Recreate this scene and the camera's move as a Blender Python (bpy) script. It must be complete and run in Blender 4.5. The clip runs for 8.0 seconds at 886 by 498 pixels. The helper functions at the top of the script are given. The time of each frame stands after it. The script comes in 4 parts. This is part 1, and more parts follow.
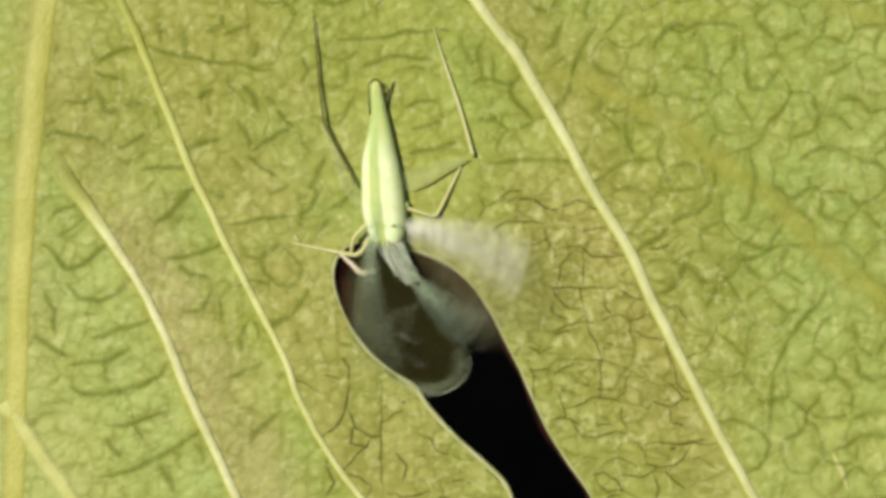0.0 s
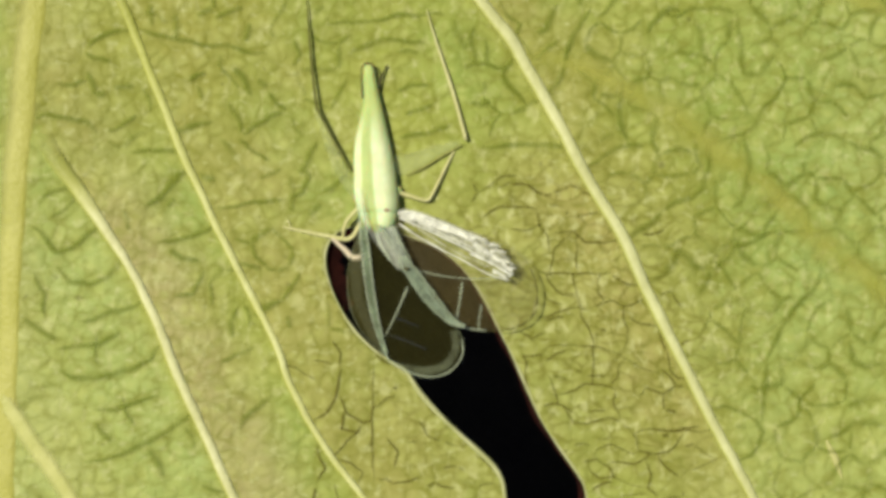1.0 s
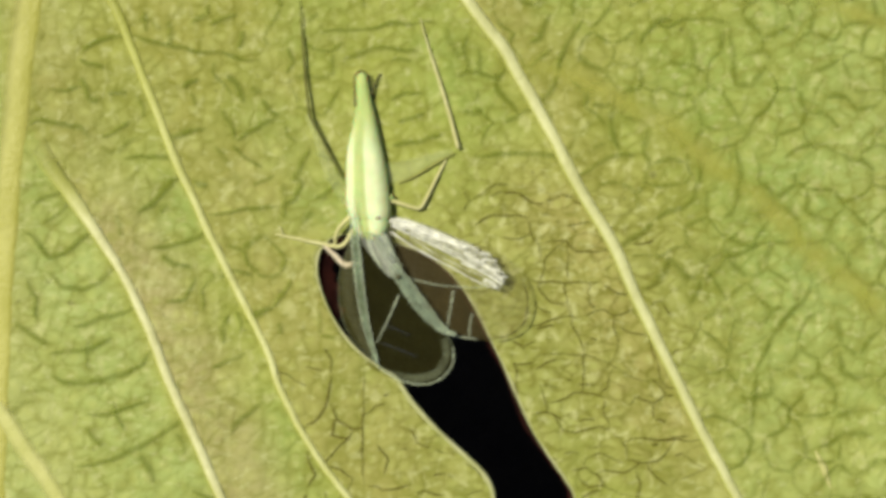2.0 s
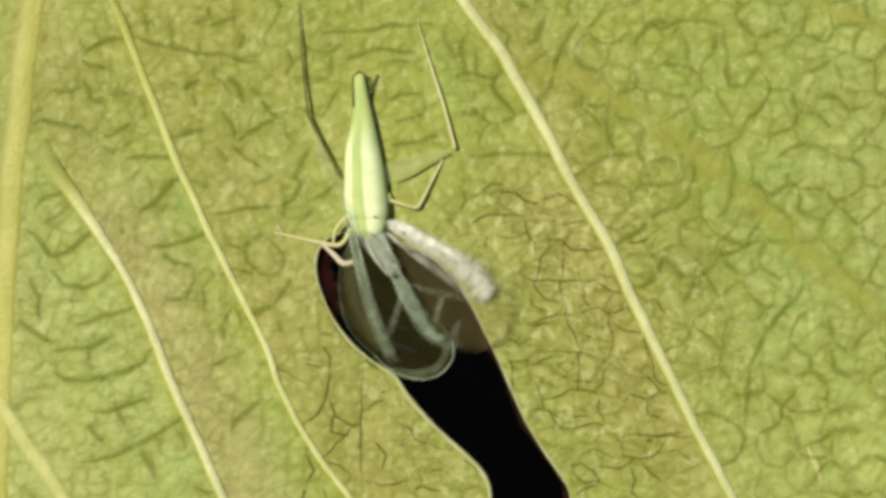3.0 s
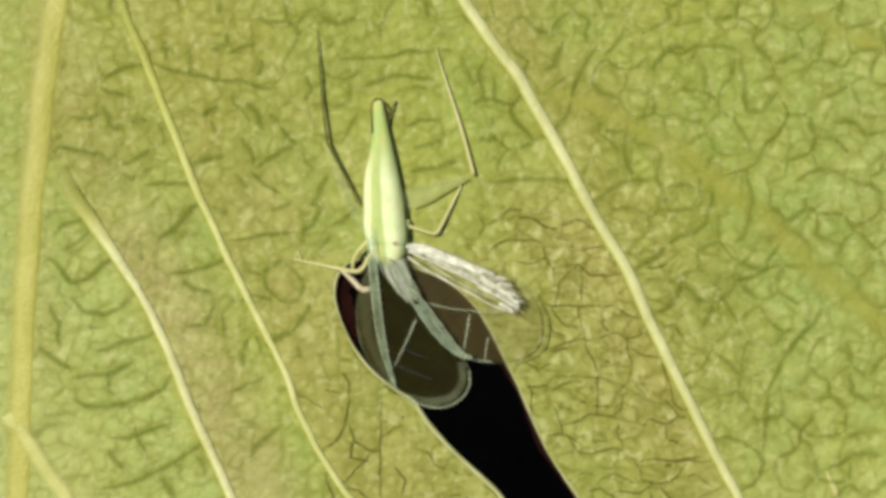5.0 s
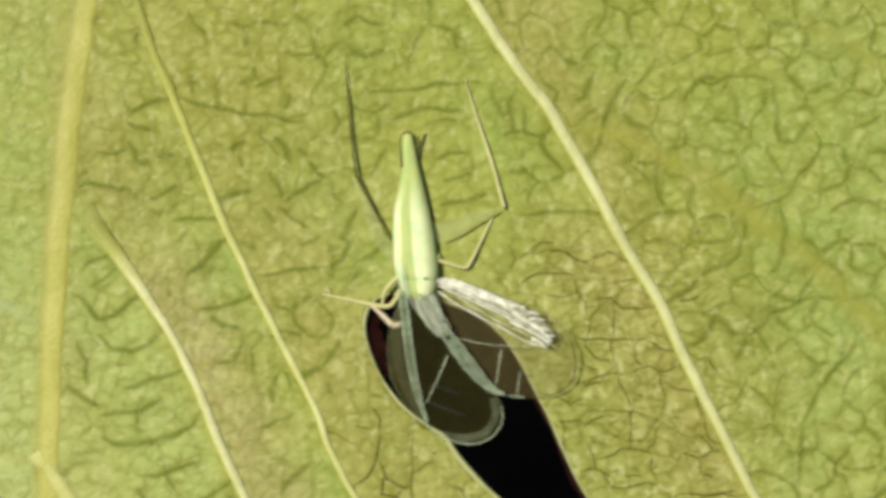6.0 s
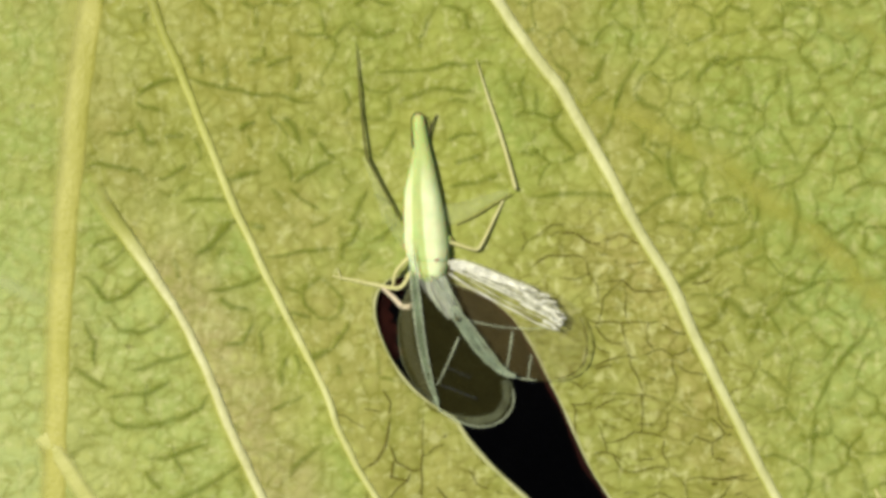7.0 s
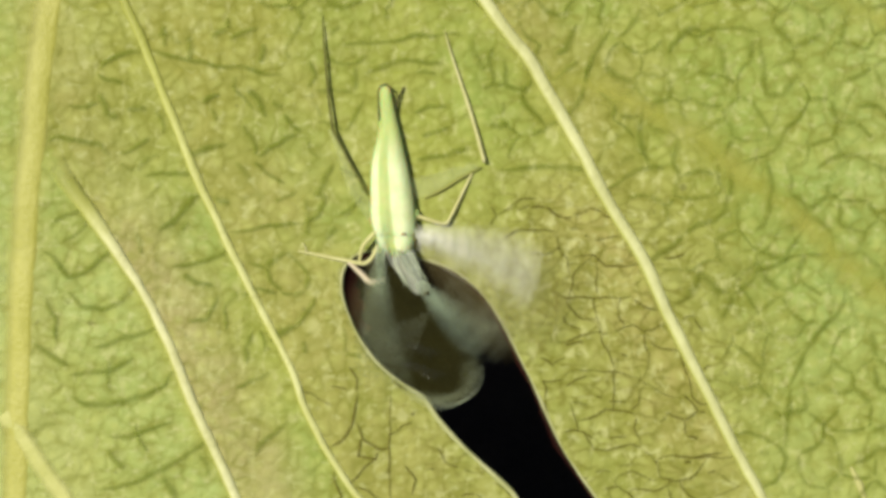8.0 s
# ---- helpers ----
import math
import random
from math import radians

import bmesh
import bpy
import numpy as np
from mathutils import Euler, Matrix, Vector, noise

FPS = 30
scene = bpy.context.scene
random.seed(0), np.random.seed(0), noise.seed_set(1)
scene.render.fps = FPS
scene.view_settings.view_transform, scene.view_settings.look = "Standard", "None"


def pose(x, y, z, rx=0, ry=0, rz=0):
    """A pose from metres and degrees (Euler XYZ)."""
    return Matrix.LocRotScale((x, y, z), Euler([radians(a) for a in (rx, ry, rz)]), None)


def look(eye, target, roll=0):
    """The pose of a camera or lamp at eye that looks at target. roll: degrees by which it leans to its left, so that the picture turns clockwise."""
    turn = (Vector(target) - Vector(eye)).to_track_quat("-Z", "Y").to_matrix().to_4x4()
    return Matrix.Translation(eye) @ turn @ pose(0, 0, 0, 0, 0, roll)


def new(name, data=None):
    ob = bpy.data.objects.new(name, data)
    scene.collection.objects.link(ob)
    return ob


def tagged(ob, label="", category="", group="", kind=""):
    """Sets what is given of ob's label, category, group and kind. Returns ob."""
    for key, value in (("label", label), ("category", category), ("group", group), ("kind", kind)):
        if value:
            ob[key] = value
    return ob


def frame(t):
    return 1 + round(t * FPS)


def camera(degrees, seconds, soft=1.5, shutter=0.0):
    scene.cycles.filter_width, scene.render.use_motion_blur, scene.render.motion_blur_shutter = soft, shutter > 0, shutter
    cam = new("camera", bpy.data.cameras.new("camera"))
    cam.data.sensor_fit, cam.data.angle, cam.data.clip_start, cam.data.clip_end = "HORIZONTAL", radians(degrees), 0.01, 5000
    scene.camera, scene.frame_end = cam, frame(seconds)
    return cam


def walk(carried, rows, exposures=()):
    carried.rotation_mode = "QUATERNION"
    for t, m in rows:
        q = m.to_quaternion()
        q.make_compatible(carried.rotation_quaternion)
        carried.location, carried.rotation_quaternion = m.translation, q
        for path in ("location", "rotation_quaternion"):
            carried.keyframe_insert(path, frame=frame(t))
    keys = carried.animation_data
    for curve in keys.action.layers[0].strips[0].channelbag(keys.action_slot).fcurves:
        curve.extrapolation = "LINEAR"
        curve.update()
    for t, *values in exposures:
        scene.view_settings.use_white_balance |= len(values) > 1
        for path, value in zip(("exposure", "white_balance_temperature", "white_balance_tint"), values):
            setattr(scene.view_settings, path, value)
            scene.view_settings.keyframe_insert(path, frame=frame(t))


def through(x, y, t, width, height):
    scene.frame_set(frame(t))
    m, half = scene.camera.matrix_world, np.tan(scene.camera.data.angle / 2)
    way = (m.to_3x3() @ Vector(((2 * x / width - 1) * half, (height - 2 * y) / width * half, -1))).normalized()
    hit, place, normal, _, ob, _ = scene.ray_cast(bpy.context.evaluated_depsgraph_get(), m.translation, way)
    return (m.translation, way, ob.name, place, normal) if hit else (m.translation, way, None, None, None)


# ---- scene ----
# A planthopper flicking its wings on the sunlit underside of a leaf, over a torn hole.
# Shapes are given in millimetres and scaled to metres when they are linked.
from mathutils import geometry

cam = camera(40, 8.0, soft=4.0, shutter=1.0)
walk(cam, [
    (0.0, pose(-0.000166, 0.000334, 0.027063, 0, 0, -0.25)),
    (0.2, pose(-0.000076, 0.000322, 0.027023, 0, 0, -0.23)),
    (0.5, pose(0.000070, 0.000050, 0.026963, 0, 0, -0.21)),
    (0.8, pose(-0.000007, 0.000043, 0.026940, 0, 0, -0.08)),
    (1.0, pose(-0.000000, -0.000000, 0.026925, 0, 0, 0.00)),
    (1.2, pose(0.000127, -0.000171, 0.027019, 0, 0, -0.01)),
    (1.5, pose(-0.000035, 0.000193, 0.027162, 0, 0, -0.03)),
    (1.8, pose(-0.000001, 0.000143, 0.027063, 0, 0, 0.25)),
    (2.0, pose(0.000187, 0.000178, 0.026998, 0, 0, 0.43)),
    (2.2, pose(0.000375, 0.000300, 0.027058, 0, 0, 0.43)),
    (3.3, pose(0.000228, 0.000115, 0.027391, 0, 0, 0.42)),
    (3.5, pose(0.000232, 0.000400, 0.027327, 0, 0, 0.51)),
    (4.0, pose(0.000051, 0.000626, 0.027394, 0, 0, 0.47)),
    (4.2, pose(0.000039, 0.000548, 0.027399, 0, 0, 0.43)),
    (5.3, pose(-0.000359, 0.000986, 0.027430, 0, 0, 0.22)),
    (5.5, pose(-0.000484, 0.001212, 0.027436, 0, 0, 0.18)),
    (5.8, pose(-0.000546, 0.001397, 0.027267, 0, 0, -0.01)),
    (6.0, pose(-0.000854, 0.001485, 0.027156, 0, 0, -0.13)),
    (6.2, pose(-0.001047, 0.001285, 0.027118, 0, 0, -0.14)),
    (6.5, pose(-0.001127, 0.001268, 0.027061, 0, 0, -0.15)),
    (6.8, pose(-0.001072, 0.001224, 0.027007, 0, 0, -0.05)),
    (7.0, pose(-0.001096, 0.001080, 0.026971, 0, 0, 0.01)),
    (7.2, pose(-0.000921, 0.000993, 0.026956, 0, 0, 0.11)),
    (7.5, pose(-0.000747, 0.000958, 0.026933, 0, 0, 0.25)),
    (7.8, pose(-0.000408, 0.000613, 0.026679, 0, 0, 0.05)),
    (8.0, pose(-0.000394, 0.000524, 0.026512, 0, 0, -0.09)),
], exposures=[(0.0, 0.0), (1.5, 0.01), (3.5, -0.02), (5.5, -0.02), (6.5, 0.02), (7.0, 0.03), (7.5, 0.02), (8.0, 0.07)])

# ---- light ----
SUN_FROM = Vector((-0.42, 0.20, 0.95)).normalized()
world = bpy.data.worlds.new("sky")
scene.world = world
world.use_nodes = True
wn = world.node_tree
sky = wn.nodes.new("ShaderNodeTexSky")
sky.sky_type, sky.sun_disc = "NISHITA", False
sky.sun_elevation = math.asin(SUN_FROM.z)
sky.sun_rotation = math.atan2(SUN_FROM.x, SUN_FROM.y)
wn.nodes["Background"].inputs["Strength"].default_value = 0.05
wn.links.new(sky.outputs[0], wn.nodes["Background"].inputs["Color"])
sun = new("sun", bpy.data.lights.new("sun", "SUN"))
sun.data.energy, sun.data.angle, sun.data.color = 4.8, radians(0.5), (0.985, 0.945, 0.755)
sun.matrix_world = look(SUN_FROM * 0.5, (0, 0, 0))


# ---- materials ----
class Mat:
    """A small builder for node materials; coordinates are in millimetres."""

    def __init__(self, name):
        self.m = bpy.data.materials.new(name)
        self.m.use_nodes = True
        self.t = self.m.node_tree
        self.bsdf = self.t.nodes["Principled BSDF"]
        self.out = self.t.nodes["Material Output"]
        tc = self.node("ShaderNodeTexCoord")
        mp = self.node("ShaderNodeVectorMath", operation="SCALE")
        mp.inputs["Scale"].default_value = 1000
        self.link(tc.outputs["Object"], mp.inputs[0])
        self.co = mp.outputs[0]

    def node(self, kind, **props):
        n = self.t.nodes.new(kind)
        if "operation" in props:
            n.operation = props["operation"]
        if "attribute_name" in props:
            n.attribute_name = props["attribute_name"]
        if "feature" in props:
            n.feature, n.voronoi_dimensions = props["feature"], "2D"
        if "interpolation_type" in props:
            n.interpolation_type = props["interpolation_type"]
        if "blend_type" in props:
            n.data_type, n.blend_type = "RGBA", props["blend_type"]
        return n

    def link(self, a, b):
        self.t.links.new(a, b)

    def put(self, socket, v):
        if isinstance(v, (int, float)):
            socket.default_value = v
        elif isinstance(v, tuple):
            socket.default_value = (*v, 1.0) if len(v) == 3 and socket.type == "RGBA" else v
        else:
            self.link(v, socket)

    def noise(self, scale, detail=3, rough=0.5, co=None, distortion=0.0):
        n = self.node("ShaderNodeTexNoise")
        self.link(co or self.co, n.inputs["Vector"])
        n.inputs["Scale"].default_value, n.inputs["Detail"].default_value = scale, detail
        n.inputs["Roughness"].default_value, n.inputs["Distortion"].default_value = rough, distortion
        return n.outputs["Fac"]

    def warped(self, amount, scale, stretch=(1, 1, 1)):
        n = self.node("ShaderNodeTexNoise")
        self.link(self.co, n.inputs["Vector"])
        n.inputs["Scale"].default_value, n.inputs["Detail"].default_value = scale, 2
        c = self.node("ShaderNodeVectorMath", operation="SUBTRACT")
        self.link(n.outputs["Color"], c.inputs[0])
        c.inputs[1].default_value = (0.5, 0.5, 0.5)
        s = self.node("ShaderNodeVectorMath", operation="MULTIPLY_ADD")
        self.link(c.outputs[0], s.inputs[0])
        s.inputs[1].default_value = (amount, amount, 0)
        self.link(self.co, s.inputs[2])
        f = self.node("ShaderNodeVectorMath", operation="MULTIPLY")
        self.link(s.outputs[0], f.inputs[0])
        f.inputs[1].default_value = stretch
        return f.outputs[0]

    def voronoi(self, scale, co, feature="DISTANCE_TO_EDGE", out="Distance"):
        n = self.node("ShaderNodeTexVoronoi", feature=feature)
        self.link(co, n.inputs["Vector"])
        n.inputs["Scale"].default_value = scale
        return n.outputs[out]

    def ramp(self, fac, lo, hi, a=0.0, b=1.0):
        n = self.node("ShaderNodeMapRange", interpolation_type="SMOOTHSTEP")
        self.put(n.inputs["Value"], fac)
        for k, v in zip(("From Min", "From Max", "To Min", "To Max"), (lo, hi, a, b)):
            n.inputs[k].default_value = v
        return n.outputs[0]

    def mix(self, fac, a, b, blend="MIX"):
        n = self.node("ShaderNodeMix", blend_type=blend)
        self.put(n.inputs[0], fac)
        self.put(n.inputs[6], a)
        self.put(n.inputs[7], b)
        return n.outputs[2]

    def math(self, op, a, b=0.0):
        n = self.node("ShaderNodeMath", operation=op)
        self.put(n.inputs[0], a)
        self.put(n.inputs[1], b)
        return n.outputs[0]

    def set(self, color=None, rough=0.6, bump=None, depth=0.02, strength=1.0, **more):
        if color is not None:
            self.put(self.bsdf.inputs["Base Color"], color)
        self.put(self.bsdf.inputs["Roughness"], rough)
        if bump is not None:
            n = self.node("ShaderNodeBump")
            n.inputs["Distance"].default_value, n.inputs["Strength"].default_value = depth / 1000, strength
            self.link(bump, n.inputs["Height"])
            self.link(n.outputs[0], self.bsdf.inputs["Normal"])
        for k, v in more.items():
            self.put(self.bsdf.inputs[k.replace("_", " ")], v)
        return self

    def translucent(self, fac, color):
        n, s = self.node("ShaderNodeBsdfTranslucent"), self.node("ShaderNodeMixShader")
        self.put(n.inputs["Color"], color)
        self.put(s.inputs[0], fac)
        self.link(self.bsdf.outputs[0], s.inputs[1])
        self.link(n.outputs[0], s.inputs[2])
        self.link(s.outputs[0], self.out.inputs["Surface"])
        return self

    def clear(self, fac):
        """fac: how much of the light passes straight through."""
        n, s = self.node("ShaderNodeBsdfTransparent"), self.node("ShaderNodeMixShader")
        self.put(s.inputs[0], fac)
        self.link(self.bsdf.outputs[0], s.inputs[1])
        self.link(n.outputs[0], s.inputs[2])
        self.link(s.outputs[0], self.out.inputs["Surface"])
        return self


def blade_material():
    m = Mat("leaf_underside")
    sep = m.node("ShaderNodeSeparateXYZ")
    m.link(m.co, sep.inputs[0])
    x = sep.outputs[0]
    acr = m.node("ShaderNodeAttribute", attribute_name="across").outputs["Fac"]
    big = m.noise(0.20, 2, 0.5)
    mid = m.noise(0.9, 3, 0.55)
    net = m.node("ShaderNodeAttribute", attribute_name="net").outputs["Fac"]
    y = sep.outputs[1]
    green, tan, yellow = (0.280, 0.362, 0.076), (0.340, 0.312, 0.085), (0.330, 0.362, 0.066)
    base = m.mix(m.ramp(big, 0.36, 0.64), yellow, green)
    # the far side of the blade is greener; beside each side vein it dries to tan
    base = m.mix(m.math("MULTIPLY", m.ramp(x, 3.5, 9.0), m.ramp(m.noise(0.26, 2), 0.36, 0.6, 0.1, 0.8)), base, (0.272, 0.358, 0.084))
    dry = m.math("MULTIPLY", m.ramp(m.math("ADD", acr, m.math("MULTIPLY", m.math("SUBTRACT", m.noise(0.55, 3), 0.5), 1.1)), 0.10, 0.52, 0.85, 0), m.ramp(x, 1.0, 6.0, 1, 0.5))
    d = m.node("ShaderNodeVectorMath", operation="DISTANCE")
    m.link(m.co, d.inputs[0])
    d.inputs[1].default_value = (2.4, -1.8, 0)
    base = m.mix(dry, base, tan)
    base = m.mix(m.math("MULTIPLY", m.ramp(m.math("ADD", d.outputs["Value"], m.math("MULTIPLY", m.noise(0.7, 2), 2.0)), 3.2, 6.0, 0.9, 0), m.ramp(m.noise(1.1, 3), 0.3, 0.6, 0.6, 1)), base, (0.345, 0.346, 0.095))
    base = m.mix(m.ramp(acr, 0.90, 1.0, 0, 0.55), base, (0.36, 0.37, 0.06))
    # a tan strip before the large side vein
    base = m.mix(m.math("MULTIPLY", m.math("MULTIPLY", m.ramp(acr, 0.66, 0.93, 0, 0.6), m.ramp(x, 0.5, 2.0)), m.ramp(y, 0.8, 3.0, 1, 0.15)), base, (0.405, 0.335, 0.118))
    # regional brightness put into the colour: pale lower corners and right, darker upper left
    base = m.mix(m.math("MULTIPLY", m.ramp(x, -10.5, -5.0, 0.85, 0), m.ramp(y, -5.0, 2.0, 1, 0.05)), base, (0.45, 0.49, 0.17))
    base = m.mix(m.math("MULTIPLY", m.ramp(x, -8.0, 1.5, 0.8, 0), m.ramp(y, 0.5, 4.0)), base, (0.285, 0.282, 0.040))
    base = m.mix(m.math("MULTIPLY", m.ramp(x, 5.0, 9.5, 0, 0.6), m.ramp(m.noise(0.35, 2), 0.35, 0.6, 0.4, 1)), base, (0.36, 0.45, 0.15))
    base = m.mix(m.math("MULTIPLY", m.ramp(x, 5.0, 9.0, 0, 0.4), m.ramp(y, -5.0, 0.5, 1, 0)), base, (0.47, 0.50, 0.14))
    # between midrib and first side vein the blade stays pale green; past that vein it dries to a dull mauve
    q = m.math("ADD", m.math("ADD", x, m.math("MULTIPLY", y, 0.49)), 7.25)
    base = m.mix(m.math("MULTIPLY", m.math("MULTIPLY", m.ramp(q, -0.5, 0.0, 0.75, 0), m.ramp(q, -2.8, -1.2, 0.3, 1)), m.ramp(y, -0.5, 2.0, 1, 0.1)), base, (0.365, 0.445, 0.135))
    base = m.mix(m.math("MULTIPLY", m.math("MULTIPLY", m.ramp(q, 0.0, 0.15), m.ramp(m.math("ADD", q, m.math("MULTIPLY", m.noise(0.8, 2), 1.2)), 1.3, 3.1, 0.8, 0)), m.ramp(y, 0.0, 2.5, 1, 0.3)), base, (0.380, 0.330, 0.138))
    # beyond the midrib it is pale green
    base = m.mix(m.math("MULTIPLY", m.ramp(x, -10.3, -9.5, 0.5, 0), m.math("MULTIPLY", m.ramp(y, -0.5, 3.0, 1, 0.05), m.ramp(m.noise(0.9, 3), 0.35, 0.6, 0.5, 1))), base, (0.42, 0.51, 0.21))
    base = m.mix(m.math("MULTIPLY", m.ramp(x, -9.9, -9.3, 1, 0), m.math("MULTIPLY", m.ramp(y, 0.5, 3.5, 0, 1), m.ramp(m.noise(1.0, 3), 0.38, 0.62, 0.15, 0.7))), base, (0.27, 0.36, 0.075))
    # netted small veins at two sizes
    co = m.warped(0.42, 1.0)
    co2 = m.warped(0.26, 2.2, (1.0, 1.15, 1.0))
    rag = m.math("MULTIPLY", m.math("SUBTRACT", m.noise(2.6, 3, 0.6), 0.5), 0.16)
    e1 = m.math("ADD", m.voronoi(1.35, co), rag)
    e2 = m.math("ADD", m.voronoi(2.5, co2), rag)
    l1 = m.math("MULTIPLY", m.ramp(e1, -0.06, 0.22, 1, 0), m.ramp(m.noise(0.7, 2), 0.40, 0.60, 0.05, 0.40))
    l1 = m.math("MULTIPLY", l1, m.ramp(x, -4.0, 5.0, 0.7, 1.0))
    l2 = m.math("MULTIPLY", m.ramp(e2, -0.06, 0.26, 1, 0), m.ramp(m.noise(1.1, 2), 0.42, 0.62, 0.05, 0.70))
    cells = m.voronoi(2.5, co2, "F1", "Color")
    grey = m.node("ShaderNodeRGBToBW")
    m.link(cells, grey.inputs[0])
    base = m.mix(m.ramp(grey.outputs[0], 0.3, 0.8, 0, 0.16), base, (0.43, 0.44, 0.12))
    # pale cell middles: light on the bulging cells, put into the colour
    core = m.voronoi(2.5, co2, "F1")
    base = m.mix(m.math("MULTIPLY", m.ramp(core, 0.02, 0.42, 0.5, 0), m.ramp(m.noise(0.8, 2), 0.35, 0.6, 0.3, 1)), base, (0.46, 0.48, 0.135))
    base = m.mix(m.math("MULTIPLY", m.ramp(mid, 0.5, 0.7), 0.30), base, (0.42, 0.42, 0.11))
    base = m.mix(m.math("MULTIPLY", l2, 0.8), base, (0.200, 0.208, 0.020))
    # short cross-wise wrinkles where the blade has dried beside the hole
    e3 = m.voronoi(1.9, m.warped(0.5, 1.6, (1.0, 2.1, 1.0)))
    l3 = m.math("MULTIPLY", m.ramp(e3, -0.02, 0.20, 1, 0), m.math("MULTIPLY", m.ramp(d.outputs["Value"], 2.5, 5.5, 1, 0), m.ramp(m.noise(1.4, 2), 0.38, 0.56)))
    base = m.mix(m.math("MULTIPLY", l3, 0.75), base, (0.165, 0.150, 0.020))
    base = m.mix(m.math("MULTIPLY", m.math("MULTIPLY", l1, 0.85), m.ramp(net, 0.08, 0.3, 0.3, 1)), base, (0.140, 0.175, 0.014))
    base = m.mix(m.math("MULTIPLY", m.ramp(m.math("ADD", net, m.math("MULTIPLY", rag, 0.8)), 0.02, 0.32, 0.40, 0), m.ramp(m.noise(0.6, 2), 0.36, 0.6, 0.15, 1)), base, (0.190, 0.205, 0.022))
    # paler away from the net veins, for the same lit cell middles
    base = m.mix(m.ramp(net, 0.22, 0.6, 0, 0.16), base, (0.43, 0.47, 0.15))
    # uneven small blotches, then fine pale flecks and a few dark specks
    base = m.mix(m.ramp(m.noise(2.3, 4, 0.6, m.warped(0.35, 1.7, (1.0, 1.5, 1.0))), 0.36, 0.52, 0.42, 0), base, (0.215, 0.220, 0.028))
    base = m.mix(m.ramp(m.noise(4.6, 3, 0.55, m.warped(0.25, 3.1, (0.8, 1.3, 1.0))), 0.57, 0.70, 0, 0.42), base, (0.54, 0.55, 0.25))
    # stretched flecks, strongest by the hole: tiny highlights put into the colour
    base = m.mix(m.math("MULTIPLY", m.ramp(m.noise(3.6, 3, 0.6, m.warped(0.3, 2.5, (1.0, 0.6, 1.0))), 0.54, 0.70), m.ramp(d.outputs["Value"], 2.5, 6.0, 0.65, 0.42)), base, (0.54, 0.54, 0.23))
    base = m.mix(m.ramp(m.noise(3.4, 2, 0.5, m.warped(0.2, 3.0)), 0.70, 0.77, 0, 0.5), base, (0.12, 0.12, 0.03))
    hgt = m.math("ADD", m.math("MULTIPLY", m.ramp(e2, -0.06, 0.26), 0.30), m.math("ADD", m.math("MULTIPLY", m.ramp(e1, -0.06, 0.24), 0.45), m.math("MULTIPLY", m.noise(4.0, 2, 0.5), 0.8)))
    m.set(base, m.ramp(mid, 0.3, 0.7, 0.5, 0.65), hgt, 0.045, 0.8, Specular_IOR_Level=0.18)
    return m.translucent(0.16, m.mix(0.5, base, (0.30, 0.36, 0.03))).m


